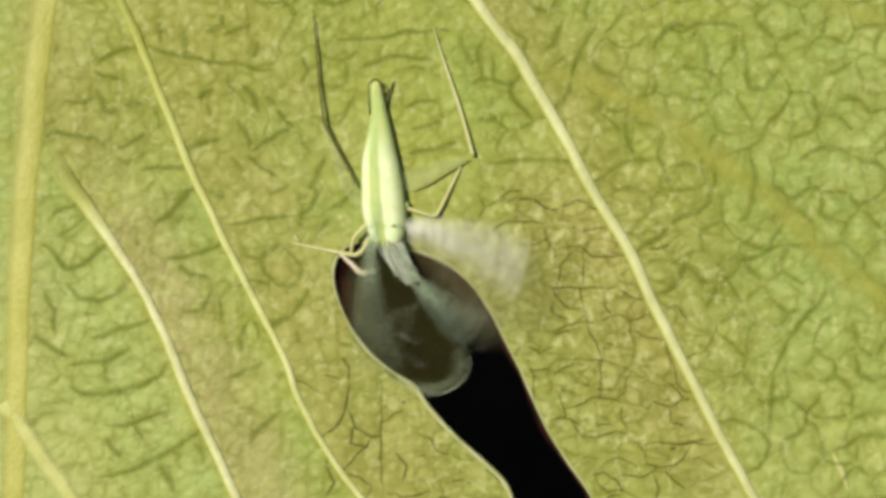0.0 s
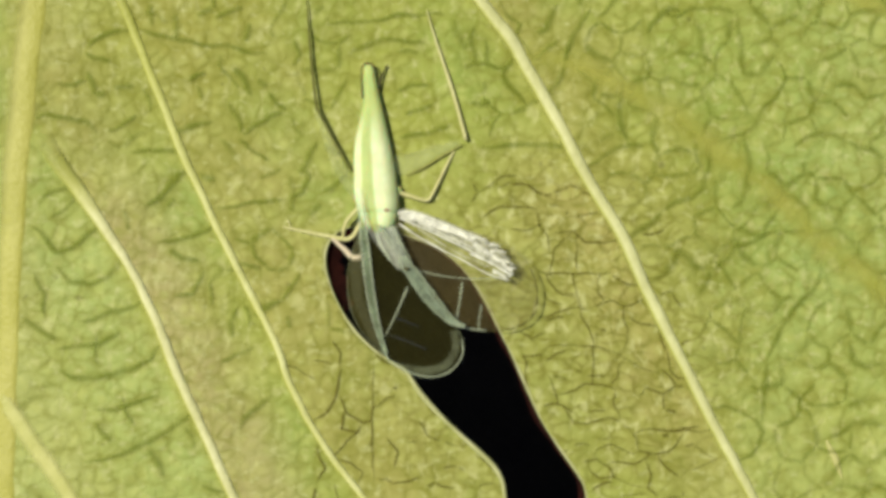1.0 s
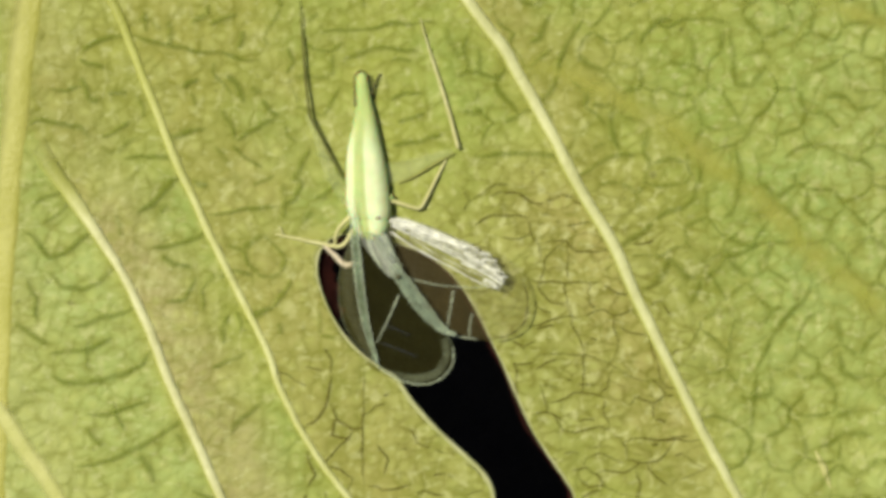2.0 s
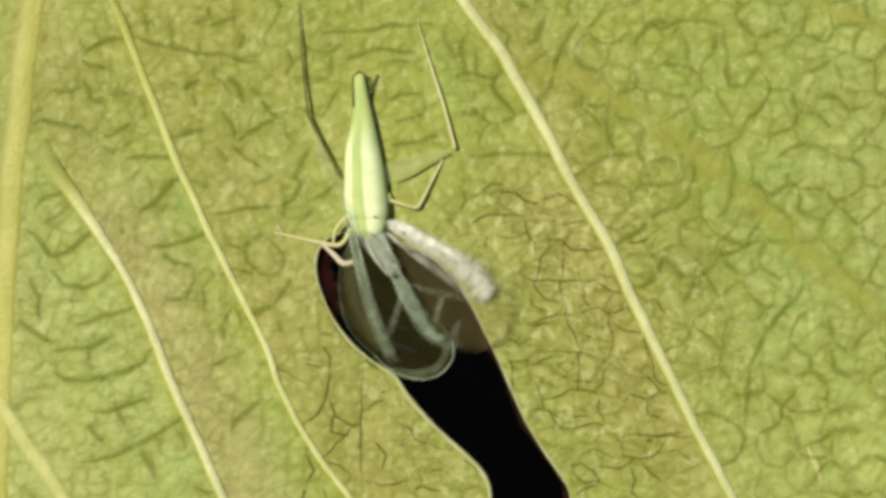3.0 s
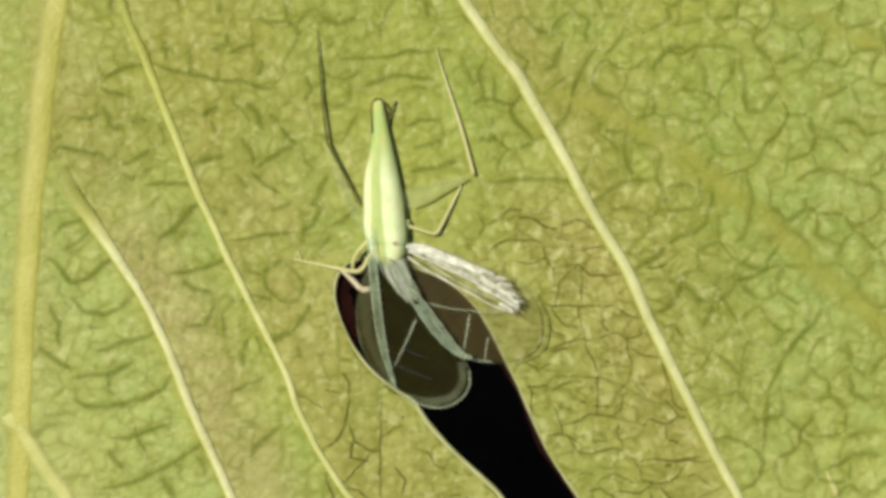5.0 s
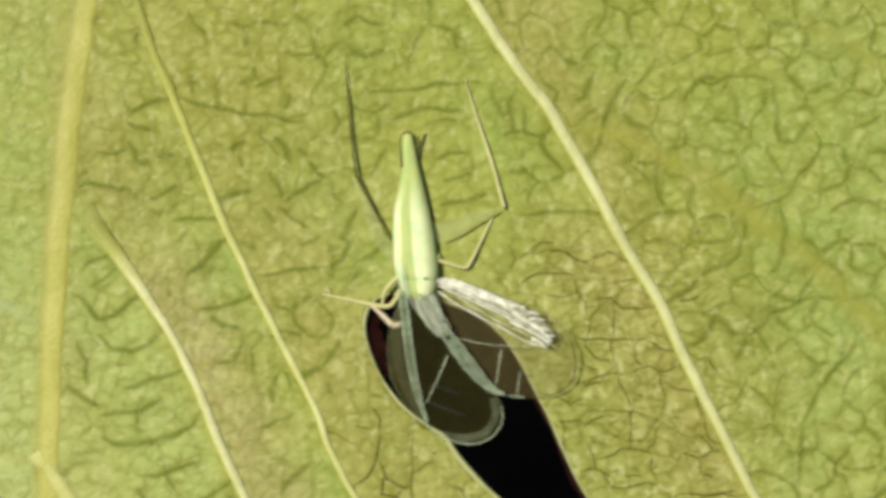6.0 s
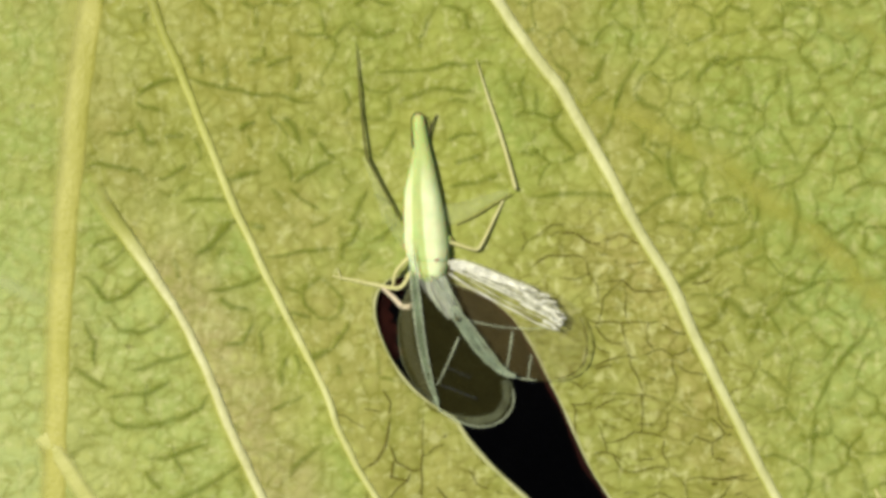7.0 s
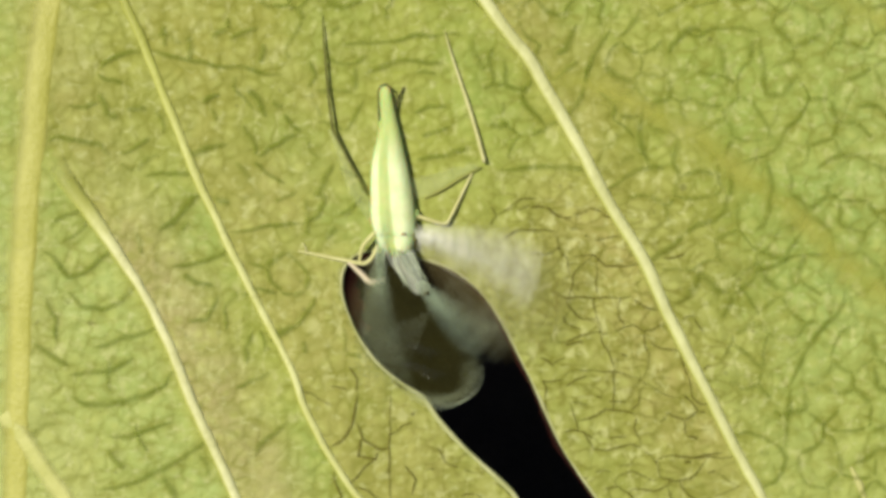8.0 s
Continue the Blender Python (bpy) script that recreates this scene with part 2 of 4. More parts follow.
def vein_material(name, color, pale, rough=0.5, fade=None, soft=False, melt=False, least=0.35):
    m = Mat(name)
    c = m.mix(m.ramp(m.noise(1.4, 3), 0.35, 0.65), color, pale)
    c = m.mix(m.ramp(m.noise(7.0, 3, 0.7), 0.5, 0.75, 0, 0.35), c, tuple(v * 0.7 for v in color))
    if fade:
        # a bright core, a broad yellow flank on one side, and a root that sinks into the blade
        s = m.node("ShaderNodeAttribute", attribute_name="along").outputs["Fac"]
        k = m.node("ShaderNodeAttribute", attribute_name="side").outputs["Fac"]
        sunk = m.ramp(s, fade[0], fade[1], 0.9, 0)
        c = m.mix(m.math("MAXIMUM", sunk, m.ramp(k, 0.15, 0.6, 0, 0.85)), c, (0.37, 0.38, 0.062))
        melted = m.math("MAXIMUM", m.ramp(k, 0.45, 1.0, 0, 1), m.ramp(s, 0.0, fade[1] * 0.6, 1, 0) if fade[1] > 0 else m.ramp(k, -1.0, -0.9, 0.4, 0))
    if soft:
        # the small veins dry to brown beside the hole
        near = m.node("ShaderNodeVectorMath", operation="DISTANCE")
        m.link(m.co, near.inputs[0])
        near.inputs[1].default_value = (2.6, -2.6, 0)
        c = m.mix(m.ramp(near.outputs["Value"], 2.0, 4.5, 0.6, 0), c, (0.125, 0.115, 0.014))
    m.set(c, rough, m.noise(9.0, 3), 0.03, 0.7, Specular_IOR_Level=0.1 if soft else 0.3)
    if fade:
        return m.clear(melted).m
    if melt:
        # one flank runs out into the blade
        k = m.node("ShaderNodeAttribute", attribute_name="side").outputs["Fac"]
        if melt == "both":
            return m.clear(m.math("MAXIMUM", m.ramp(k, -1.0, -0.2, 1, 0.15), m.ramp(k, 0.2, 1.0, 0.15, 1))).m
        return m.clear(m.ramp(k, -1.0, 0.0, 1, 0.08)).m
    if soft:
        u = m.node("ShaderNodeAttribute", attribute_name="flank").outputs["Fac"]
        s = m.node("ShaderNodeAttribute", attribute_name="along").outputs["Fac"]
        sx = m.node("ShaderNodeSeparateXYZ")
        m.link(m.co, sx.inputs[0])
        ends = m.math("MINIMUM", m.ramp(s, 0.0, 0.14, 0.3, 1), m.ramp(s, 0.86, 1.0, 1, 0.3))
        return m.clear(m.math("SUBTRACT", 1.0, m.math("MULTIPLY", m.math("MULTIPLY", ends, 1.0 - soft), m.math("MULTIPLY", m.math("POWER", m.ramp(u, 0.0, 1.0, 1.0, 0.0), 1.6), m.math("MULTIPLY", m.ramp(sx.outputs[0], 1.0, 6.0, 1, 0.86), m.ramp(m.noise(1.1, 3), 0.34, 0.58, least, 1)))))).m
    return m.translucent(0.15, c).m


def membrane_material(name, through, color, streak=0.0, gloss=False):
    m = Mat(name)
    m.set(m.mix(m.ramp(m.noise(2.5, 3), 0.3, 0.7), color, tuple(v * 0.8 for v in color)), 0.14 if gloss else 0.34, m.noise(3.0, 3), 0.02, 0.6, Specular_IOR_Level=0.9 if gloss else 0.08)
    if streak:
        through = m.ramp(m.noise(3.2, 4, 0.65), 0.34, 0.66, through - streak, min(0.95, through + streak))
    return m.clear(through).m


def body_material(name, striped):
    m = Mat(name)
    green, deep, white = (0.44, 0.51, 0.185), (0.38, 0.47, 0.16), (0.73, 0.79, 0.50)
    c = m.mix(m.ramp(m.noise(2.5, 3), 0.35, 0.65), green, deep)
    if striped:
        lat, lon = m.node("ShaderNodeAttribute", attribute_name="lateral"), m.node("ShaderNodeAttribute", attribute_name="along")
        u, v = lat.outputs["Fac"], lon.outputs["Fac"]
        left = m.math("MULTIPLY", m.ramp(u, -1.0, -0.93), m.ramp(u, -0.68, -0.5, 1, 0))
        right = m.math("MULTIPLY", m.ramp(u, -0.16, 0.02), m.ramp(u, 0.40, 0.90, 1, 0.5))
        s = m.math("MULTIPLY", m.math("MAXIMUM", left, right), m.ramp(v, 0.24, 0.52))
        c = m.mix(m.math("MULTIPLY", s, m.ramp(m.noise(3.5, 3), 0.3, 0.65, 0.72, 0.95)), c, white)
    m.set(c, 0.5, m.noise(8.0, 3), 0.02, 0.5, Specular_IOR_Level=0.16, Subsurface_Weight=0.4, Subsurface_Scale=0.0003)
    return m.m


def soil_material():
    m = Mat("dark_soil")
    # near-black soil colour, so the shade below the hole is in it too
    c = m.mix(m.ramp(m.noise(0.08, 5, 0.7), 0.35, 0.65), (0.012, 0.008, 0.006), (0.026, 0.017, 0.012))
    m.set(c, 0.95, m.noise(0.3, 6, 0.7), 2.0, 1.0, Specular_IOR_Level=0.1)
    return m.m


BLADE = blade_material()
VEIN = vein_material("pale_vein", (0.48, 0.48, 0.215), (0.56, 0.56, 0.28), fade=(-1, -.5))
VEIN_FADED = vein_material("pale_vein_fading", (0.52, 0.51, 0.24), (0.62, 0.61, 0.33), fade=(0.05, 0.17))
VEIN_YELLOW = vein_material("yellow_vein", (0.49, 0.49, 0.18), (0.56, 0.56, 0.25), fade=(0.18, 0.45))
RIB = vein_material("midrib_yellow", (0.390, 0.375, 0.070), (0.44, 0.42, 0.098), melt=True)
VEIN_BROAD = vein_material("broad_vein", (0.49, 0.49, 0.15), (0.55, 0.54, 0.19), melt="both")
VEIN_PALE = vein_material("pale_broad_vein", (0.46, 0.52, 0.20), (0.52, 0.57, 0.26), 0.6, soft=0.25, least=0.7)
STALK = vein_material("stalk_green", (0.34, 0.36, 0.08), (0.40, 0.40, 0.10))
NET = vein_material("sunken_vein", (0.135, 0.180, 0.012), (0.170, 0.205, 0.016), 0.7, soft=0.50, least=0.6)
NET_FAINT = vein_material("fine_sunken_vein", (0.150, 0.195, 0.014), (0.185, 0.225, 0.020), 0.7, soft=0.56, least=0.35)
NET_DRY = vein_material("dried_vein", (0.105, 0.090, 0.012), (0.135, 0.115, 0.018), 0.7, soft=0.20, least=0.45)
PALE = vein_material("pale_streak", (0.50, 0.48, 0.18), (0.56, 0.54, 0.22), 0.6)
FAINT = vein_material("faint_vein", (0.385, 0.395, 0.065), (0.42, 0.415, 0.085), 0.7, soft=0.42, least=0.55)
SCAR = vein_material("torn_margin", (0.034, 0.005, 0.003), (0.058, 0.011, 0.006), 0.9)
# light on the blade's torn edge, put into a paler colour
LIP = vein_material("lit_lip", (0.40, 0.41, 0.17), (0.52, 0.52, 0.27), 0.6)
BODY = body_material("green_cuticle", True)
SKIN = body_material("plain_cuticle", False)
LEG = vein_material("leg_straw", (0.58, 0.55, 0.24), (0.66, 0.63, 0.31), 0.5)
PALE_LEG = membrane_material("leg_pale", 0.92, (0.78, 0.84, 0.46))
GREEN_LEG = vein_material("leg_green", (0.27, 0.26, 0.06), (0.33, 0.32, 0.09), 0.6)
# dark olive carries the shadow of the clear left leg in its colour
SHADED_LEG = vein_material("leg_shaded_olive", (0.10, 0.105, 0.018), (0.14, 0.14, 0.03), 0.6)
PINK_LEG = vein_material("leg_pink", (0.60, 0.50, 0.36), (0.68, 0.58, 0.42), 0.45)
DARK = vein_material("dark_bristle", (0.06, 0.055, 0.016), (0.08, 0.07, 0.024), 0.5)
EYE = vein_material("eye_brown", (0.40, 0.22, 0.12), (0.50, 0.30, 0.18), 0.25)
GREY = vein_material("abdomen_grey", (0.34, 0.36, 0.30), (0.46, 0.47, 0.40), 0.45)
GLASSY = membrane_material("wing_membrane", 0.976, (0.36, 0.33, 0.08))
HAZY = membrane_material("wing_membrane_hazy", 0.912, (0.27, 0.210, 0.080))
SILVER = membrane_material("wing_silver", 0.56, (0.96, 0.95, 0.80), 0.20)
WHITE = membrane_material("wing_white", 0.30, (0.98, 0.97, 0.84), 0.26)
WVEIN = membrane_material("wing_vein", 0.66, (0.54, 0.60, 0.43), 0.08)
WBAND = membrane_material("wing_band", 0.77, (0.34, 0.43, 0.29), 0.14)
WROOT = membrane_material("wing_root", 0.82, (0.62, 0.66, 0.52), 0.10)
WSOFT = membrane_material("wing_haze", 0.92, (0.32, 0.36, 0.22), 0.05)
WEDGE = membrane_material("wing_edge", 0.30, (0.12, 0.11, 0.03), 0.3)
WSTRIP = membrane_material("wing_strip", 0.86, (0.42, 0.55, 0.34), 0.06)
WFILM = membrane_material("wing_film", 0.965, (0.38, 0.38, 0.20), 0.02)
WGLINT = membrane_material("wing_glossy_vein", 0.42, (0.04, 0.04, 0.03), gloss=True)
SOIL = soil_material()


# ---- mesh helpers ----
def mesh_of(name, bm, material, origin=(0, 0, 0)):
    me = bpy.data.meshes.new(name)
    bm.transform(Matrix.Translation(-Vector(origin)))
    bm.transform(Matrix.Scale(0.001, 4))
    bm.normal_update()
    bm.to_mesh(me)
    bm.free()
    for f in me.polygons:
        f.use_smooth = True
    for mat in material if isinstance(material, (list, tuple)) else [material]:
        me.materials.append(mat)
    return me


def part(name, bm, material, parent, label="", origin=None):
    """Links a bmesh in millimetres as one mesh under a thing or a part. origin: its pivot, in millimetres."""
    base = parent.matrix_world.translation * 1000 if origin is None else Vector(origin)
    if origin is None and "pivot" in parent:
        base = Vector(parent["pivot"])
    ob = new(name, mesh_of(name, bm, material, base))
    ob.parent = parent
    if origin is not None:
        ob.location = Vector(origin) / 1000 - parent.matrix_world.translation
        ob["pivot"] = list(origin)
    return tagged(ob, label) if label else ob


def smooth(points, step=0.12, closed=False):
    """An even Catmull-Rom curve through the points."""
    p = [Vector((*q, 0.0)) if len(q) == 2 else Vector(q) for q in points]
    n, out = len(p), []
    for i in range(n if closed else n - 1):
        a = p[(i - 1) % n] if closed or i else p[0] * 2 - p[1]
        b, c = p[i], p[(i + 1) % n]
        d = p[(i + 2) % n] if closed or i + 2 < n else p[-1] * 2 - p[-2]
        k = max(2, int((c - b).length / step))
        for j in range(k):
            t = j / k
            out.append(0.5 * (2 * b + (c - a) * t + (2 * a - 5 * b + 4 * c - d) * t * t + (3 * b - a - 3 * c + d) * t ** 3))
    if not closed:
        out.append(p[-1])
    return out


def tube(bm, path, radius, sides=8, flat=1.0):
    """A round rod along path; radius(s) with s from 0 to 1."""
    rings, n = [], len(path)
    for i, q in enumerate(path):
        d = (path[min(i + 1, n - 1)] - path[max(i - 1, 0)]).normalized()
        side = d.cross(Vector((0, 0, 1)))
        side = side.normalized() if side.length > 1e-4 else Vector((1, 0, 0))
        up = side.cross(d)
        r = radius(i / (n - 1))
        rings.append([bm.verts.new(q + side * r * math.cos(a) + up * r * flat * math.sin(a)) for a in (2 * math.pi * k / sides for k in range(sides))])
    for a, b in zip(rings, rings[1:]):
        for k in range(sides):
            bm.faces.new((a[k], a[(k + 1) % sides], b[(k + 1) % sides], b[k]))
    bm.faces.new(rings[0][::-1])
    bm.faces.new(rings[-1])
    return bm


def rod(path, radius, step=0.08, **kw):
    r = radius if callable(radius) else (lambda s: radius)
    return tube(bmesh.new(), smooth(path, step), r, **kw)


def inside(x, y, ring):
    hit, j = False, len(ring) - 1
    for i in range(len(ring)):
        a, b = ring[i], ring[j]
        if (a[1] > y) != (b[1] > y) and x < (b[0] - a[0]) * (y - a[1]) / (b[1] - a[1]) + a[0]:
            hit = not hit
        j = i
    return hit


# ---- the leaf ----
THICK = 0.28
HOLE = smooth([(-2.275, 0.413), (-2.525, 0.163), (-2.613, -0.175), (-2.575, -0.550), (-2.400, -1.050), (-2.125, -1.562), (-1.738, -2.038), (-1.175, -2.488), (-0.825, -2.713),
               (-0.525, -3.163), (0.025, -3.775), (0.713, -4.413), (1.100, -4.788), (1.312, -5.150), (1.413, -5.738), (1.763, -6.863), (2.300, -8.113), (2.888, -8.363),
               (3.300, -7.363), (3.213, -5.988), (3.150, -5.312), (2.963, -4.938), (2.538, -4.338), (2.175, -3.763), (1.888, -3.138), (1.550, -2.388), (1.250, -1.788),
               (0.888, -1.062), (0.425, -0.413), (-0.175, 0.062), (-0.863, 0.312), (-1.550, 0.413), (-1.950, 0.488)], 0.1, True)


def height(x, y):
    """The gentle swell of the blade, in millimetres."""
    return 0.10 * noise.noise((x * 0.18, y * 0.18, 1.0)) + 0.045 * noise.noise((x * 0.8, y * 0.8, 5.0)) + 0.02 * noise.noise((x * 2.1, y * 2.1, 9.0)) - 0.0022 * max(0.0, math.hypot(x, y) - 14) ** 1.5


def midrib_x(y):
    """The midrib's middle line: it bends a little where the camera sees it and runs straight beyond."""
    k = min(8.0, max(-4.0, y))
    return -9.63 + 0.062 * k + 0.00624 * k * k + (y - k) * (0.062 + 0.01248 * k)


SIDE_VEINS = []


def side_vein(width, seed, material, root, *points):
    SIDE_VEINS.append((points, width, seed, material, root))


side_vein(0.115, 2.0, VEIN_FADED, 0.2, (-9.025, 2.825), (-8.650, 2.138), (-8.175, 1.450), (-7.525, 0.488), (-6.975, -0.363), (-6.400, -1.488), (-5.900, -2.738), (-5.400, -3.838), (-4.650, -5.513), (-3.550, -7.988), (-1.050, -13.238))
side_vein(0.082, 5.0, VEIN_YELLOW, 0.48, (-8.675, 10.763), (-7.925, 7.888), (-7.350, 6.013), (-6.975, 5.138), (-6.525, 3.988), (-5.900, 2.388), (-5.175, 0.812), (-4.400, -0.738), (-3.750, -2.013), (-3.375, -3.013), (-2.775, -4.138), (-1.775, -5.513), (0.200, -7.988), (4.575, -13.238))
side_vein(0.148, 8.0, VEIN, 0.1, (-7.800, 24.263), (-3.300, 12.513), (-0.800, 8.013), (0.763, 5.562), (1.488, 4.612), (1.775, 4.112), (2.500, 2.838), (3.075, 1.738), (3.950, 0.238), (4.575, -1.113), (5.350, -2.638), (6.100, -4.138), (6.825, -5.513), (8.325, -8.613), (11.450, -14.488))
side_vein(0.200, 11.0, VEIN_BROAD, 0.3, (-9.98, -3.05), (-9.725, -3.388), (-9.350, -3.888), (-9.000, -4.413), (-8.400, -5.263), (-7.425, -6.988), (-4.550, -11.988))
side_vein(0.190, 13.0, VEIN_PALE, 0.3, (-9.900, -0.138), (-10.425, 0.113), (-11.050, 0.413), (-13.050, 0.763), (-18.550, -0.738))


def across(x, y):
    """Where a place lies between two side veins: 0 at the one on its left, 1 at the one on its right."""
    xs = [midrib_x(y)]
    for c in SIDE_VEINS[:4]:
        ps = c[0]
        if ps[-1][1] < y < ps[0][1]:
            xs.append(float(np.interp(-y, [-p[1] for p in ps], [p[0] for p in ps])))
    left = [v for v in xs if v <= x]
    right = [v for v in xs if v > x]
    if not left:
        return 0.7
    a = max(left)
    b = min(right) if right else a + 8.0
    return min(1.0, (x - a) / max(0.3, b - a))


def leaf_outline():
    ring, top, tip = [], 46.0, -64.0
    for side in (1, -1):
        for i in range(60):
            s = (i + 0.5) / 60
            s = s if side > 0 else 1 - s
            y = top + (tip - top) * s
            w = 36 * math.sin(math.pi * s ** 0.9) ** 0.75 * (1 - 0.25 * s) + 0.25 * math.sin(s * 90)
            ring.append(Vector((midrib_x(y) + side * w, y, 0)))
    return ring


def blade_mesh():
    ring = leaf_outline()
    pts = [(v.x, v.y) for v in ring]
    edges = [(i, (i + 1) % len(ring)) for i in range(len(ring))]
    k = len(pts)
    pts += [(v.x, v.y) for v in HOLE]
    edges += [(k + i, k + (i + 1) % len(HOLE)) for i in range(len(HOLE))]
    rnd = random.Random(4)

    def field(x0, x1, y0, y1, step, skip):
        for i in range(int((x1 - x0) / step) + 1):
            for j in range(int((y1 - y0) / step) + 1):
                x = x0 + i * step + rnd.uniform(-0.3, 0.3) * step
                y = y0 + j * step + rnd.uniform(-0.3, 0.3) * step
                if skip(x, y) or not inside(x, y, ring) or inside(x, y, HOLE):
                    continue
                if x * x + y * y < 160 and min((x - h.x) ** 2 + (y - h.y) ** 2 for h in HOLE[::3]) < 0.012:
                    continue
                pts.append((x, y))
    near = lambda x, y: -12.5 < x < 12 and -8 < y < 9
    field(-12.5, 12, -8, 9, 0.14, lambda x, y: False)
    field(-45, 28, -64, 46, 1.3, near)
    vs, _, fs, *_ = geometry.delaunay_2d_cdt([Vector(p) for p in pts], edges, [], 0, 1e-5)
    hole2 = [(h.x, h.y) for h in HOLE]
    keep = []
    for f in fs:
        cx, cy = sum(vs[i].x for i in f) / 3, sum(vs[i].y for i in f) / 3
        if inside(cx, cy, ring) and not inside(cx, cy, hole2):
            keep.append(tuple(f))
    bm = bmesh.new()
    acr, net = bm.verts.layers.float.new("across"), bm.verts.layers.float.new("net")
    far = net_distance(vs)
    up = [bm.verts.new((v.x, v.y, height(v.x, v.y) - 0.020 * math.exp(-(f / 0.20) ** 2))) for v, f in zip(vs, far)]
    dn = [bm.verts.new((v.x, v.y, height(v.x, v.y) - THICK)) for v in vs]
    for a, b, v, f in zip(up, dn, vs, far):
        a[acr] = b[acr] = across(v.x, v.y)
        a[net] = b[net] = min(2.0, f)
    seen = set()
    for f in keep:
        bm.faces.new([up[i] for i in f])
        bm.faces.new([dn[i] for i in reversed(f)])
        for a, b in zip(f, f[1:] + f[:1]):
            seen.add((a, b))
    for a, b in seen:
        if (b, a) not in seen:
            q = bm.faces.new((up[b], up[a], dn[a], dn[b]))
            q.material_index = 1
    for v in [v for v in bm.verts if not v.link_faces]:
        bm.verts.remove(v)
    return bm


def ridge(path, width, rise, wobble=0.08, seed=0.0, sink=0.0):
    """A vein: a half-round ridge that follows the blade. width(s) is half its breadth."""
    bm, prev, n = bmesh.new(), None, len(path)
    lon, fla, sid = (bm.verts.layers.float.new(k) for k in ("along", "flank", "side"))
    for i, q in enumerate(path):
        d = (path[min(i + 1, n - 1)] - path[max(i - 1, 0)]).normalized()
        side = Vector((d.y, -d.x, 0))
        s = i / (n - 1)
        w = width(s) * (1 + wobble * 2 * noise.noise((q.x * 1.6 + seed, q.y * 1.6, seed)))
        q = q + side * wobble * (0.35 * noise.noise((q.x * 1.1, q.y * 1.1, seed + 7)) + 0.22 * noise.noise((q.x * 3.1, q.y * 3.1, seed + 3)))
        row = []
        for a in range(9):
            u = math.cos(math.pi * a / 8)
            x, y = q.x + side.x * w * u, q.y + side.y * w * u
            row.append(bm.verts.new((x, y, height(x, y) - 0.03 - sink + (0.03 + rise * w) * math.sin(math.pi * a / 8) ** 0.8)))
            row[-1][lon], row[-1][fla], row[-1][sid] = s, abs(u), u
        if prev:
            for a in range(8):
                bm.faces.new((prev[a], prev[a + 1], row[a + 1], row[a]))
        prev = row
    return bm


NET_PATHS = []


def cross_vein(*points):
    NET_PATHS.append(points)


cross_vein((3.33, 1.89), (3.58, 2.08), (3.89, 2.26), (4.20, 2.30), (4.42, 2.21))
cross_vein((4.80, 0.84), (5.14, 1.04), (5.51, 1.14), (5.76, 1.39), (5.88, 1.76), (5.90, 2.14), (5.86, 2.45))
cross_vein((4.80, 0.84), (4.58, 0.64), (4.26, 0.41))
cross_vein((5.20, 5.14), (5.51, 5.33), (5.89, 5.36), (6.26, 5.30), (6.49, 5.28))
cross_vein((6.49, 5.28), (6.54, 4.76), (6.60, 4.20), (6.70, 3.93), (6.98, 3.91), (7.23, 4.16), (7.35, 4.31))
cross_vein((7.35, 4.31), (7.53, 4.08), (7.61, 3.80), (7.51, 3.55), (7.36, 3.35), (7.12, 3.14), (7.00, 2.91), (6.83, 2.66), (6.65, 2.54))
cross_vein((8.64, 3.60), (8.85, 3.66), (9.10, 3.61), (9.35, 3.36), (9.80, 3.44))
cross_vein((8.93, 2.39), (9.20, 2.24), (9.51, 2.16), (9.80, 2.01))
cross_vein((7.70, 2.24), (8.05, 2.44), (8.26, 2.56), (8.64, 2.59), (8.93, 2.39))
cross_vein((6.78, 1.76), (6.69, 1.33), (6.58, 1.04), (6.38, 0.94))
cross_vein((7.54, 1.11), (7.35, 0.74), (7.19, 0.49), (7.10, 0.26), (6.83, 0.11), (6.46, 0.06), (6.28, -0.18), (6.06, -0.36), (5.89, -0.46))
cross_vein((5.89, -0.46), (5.79, -0.78), (5.65, -0.99))
cross_vein((5.89, -0.46), (5.55, -0.36), (5.39, -0.19), (5.19, -0.04), (5.08, -0.34), (4.90, -0.51))
cross_vein((8.33, -0.24), (8.28, -0.71), (8.14, -0.99), (7.89, -1.19), (7.70, -1.39), (7.53, -1.66), (7.40, -1.96), (7.25, -2.29), (7.15, -2.51))
cross_vein((7.15, -2.51), (7.15, -2.99), (7.08, -3.29), (7.08, -3.80))
cross_vein((8.22, -2.96), (8.08, -3.11), (7.88, -3.31), (7.83, -3.59))
cross_vein((9.00, -2.01), (9.09, -2.51), (9.33, -2.61), (9.80, -2.49))
cross_vein((8.55, -4.19), (8.83, -4.05), (9.09, -3.86), (9.45, -3.84), (9.80, -3.89))
cross_vein((5.89, -3.61), (6.20, -3.49), (6.51, -3.55), (6.95, -3.80), (7.08, -4.04), (7.01, -4.36), (6.83, -4.61), (6.51, -4.67))
cross_vein((2.51, 5.45), (2.39, 5.14), (2.26, 4.89), (2.05, 4.79))
cross_vein((3.26, 5.39), (3.09, 5.08), (2.90, 4.76), (2.83, 4.56))
cross_vein((4.98, 5.34), (4.76, 5.14), (4.59, 4.95), (4.51, 4.76))
cross_vein((2.70, 4.26), (2.59, 3.95), (2.51, 3.64))
cross_vein((3.45, 3.41), (3.78, 3.36), (4.01, 3.45))
cross_vein((4.01, 3.76), (4.01, 3.45), (3.93, 3.20), (3.89, 2.99), (3.95, 2.64), (4.10, 2.31))
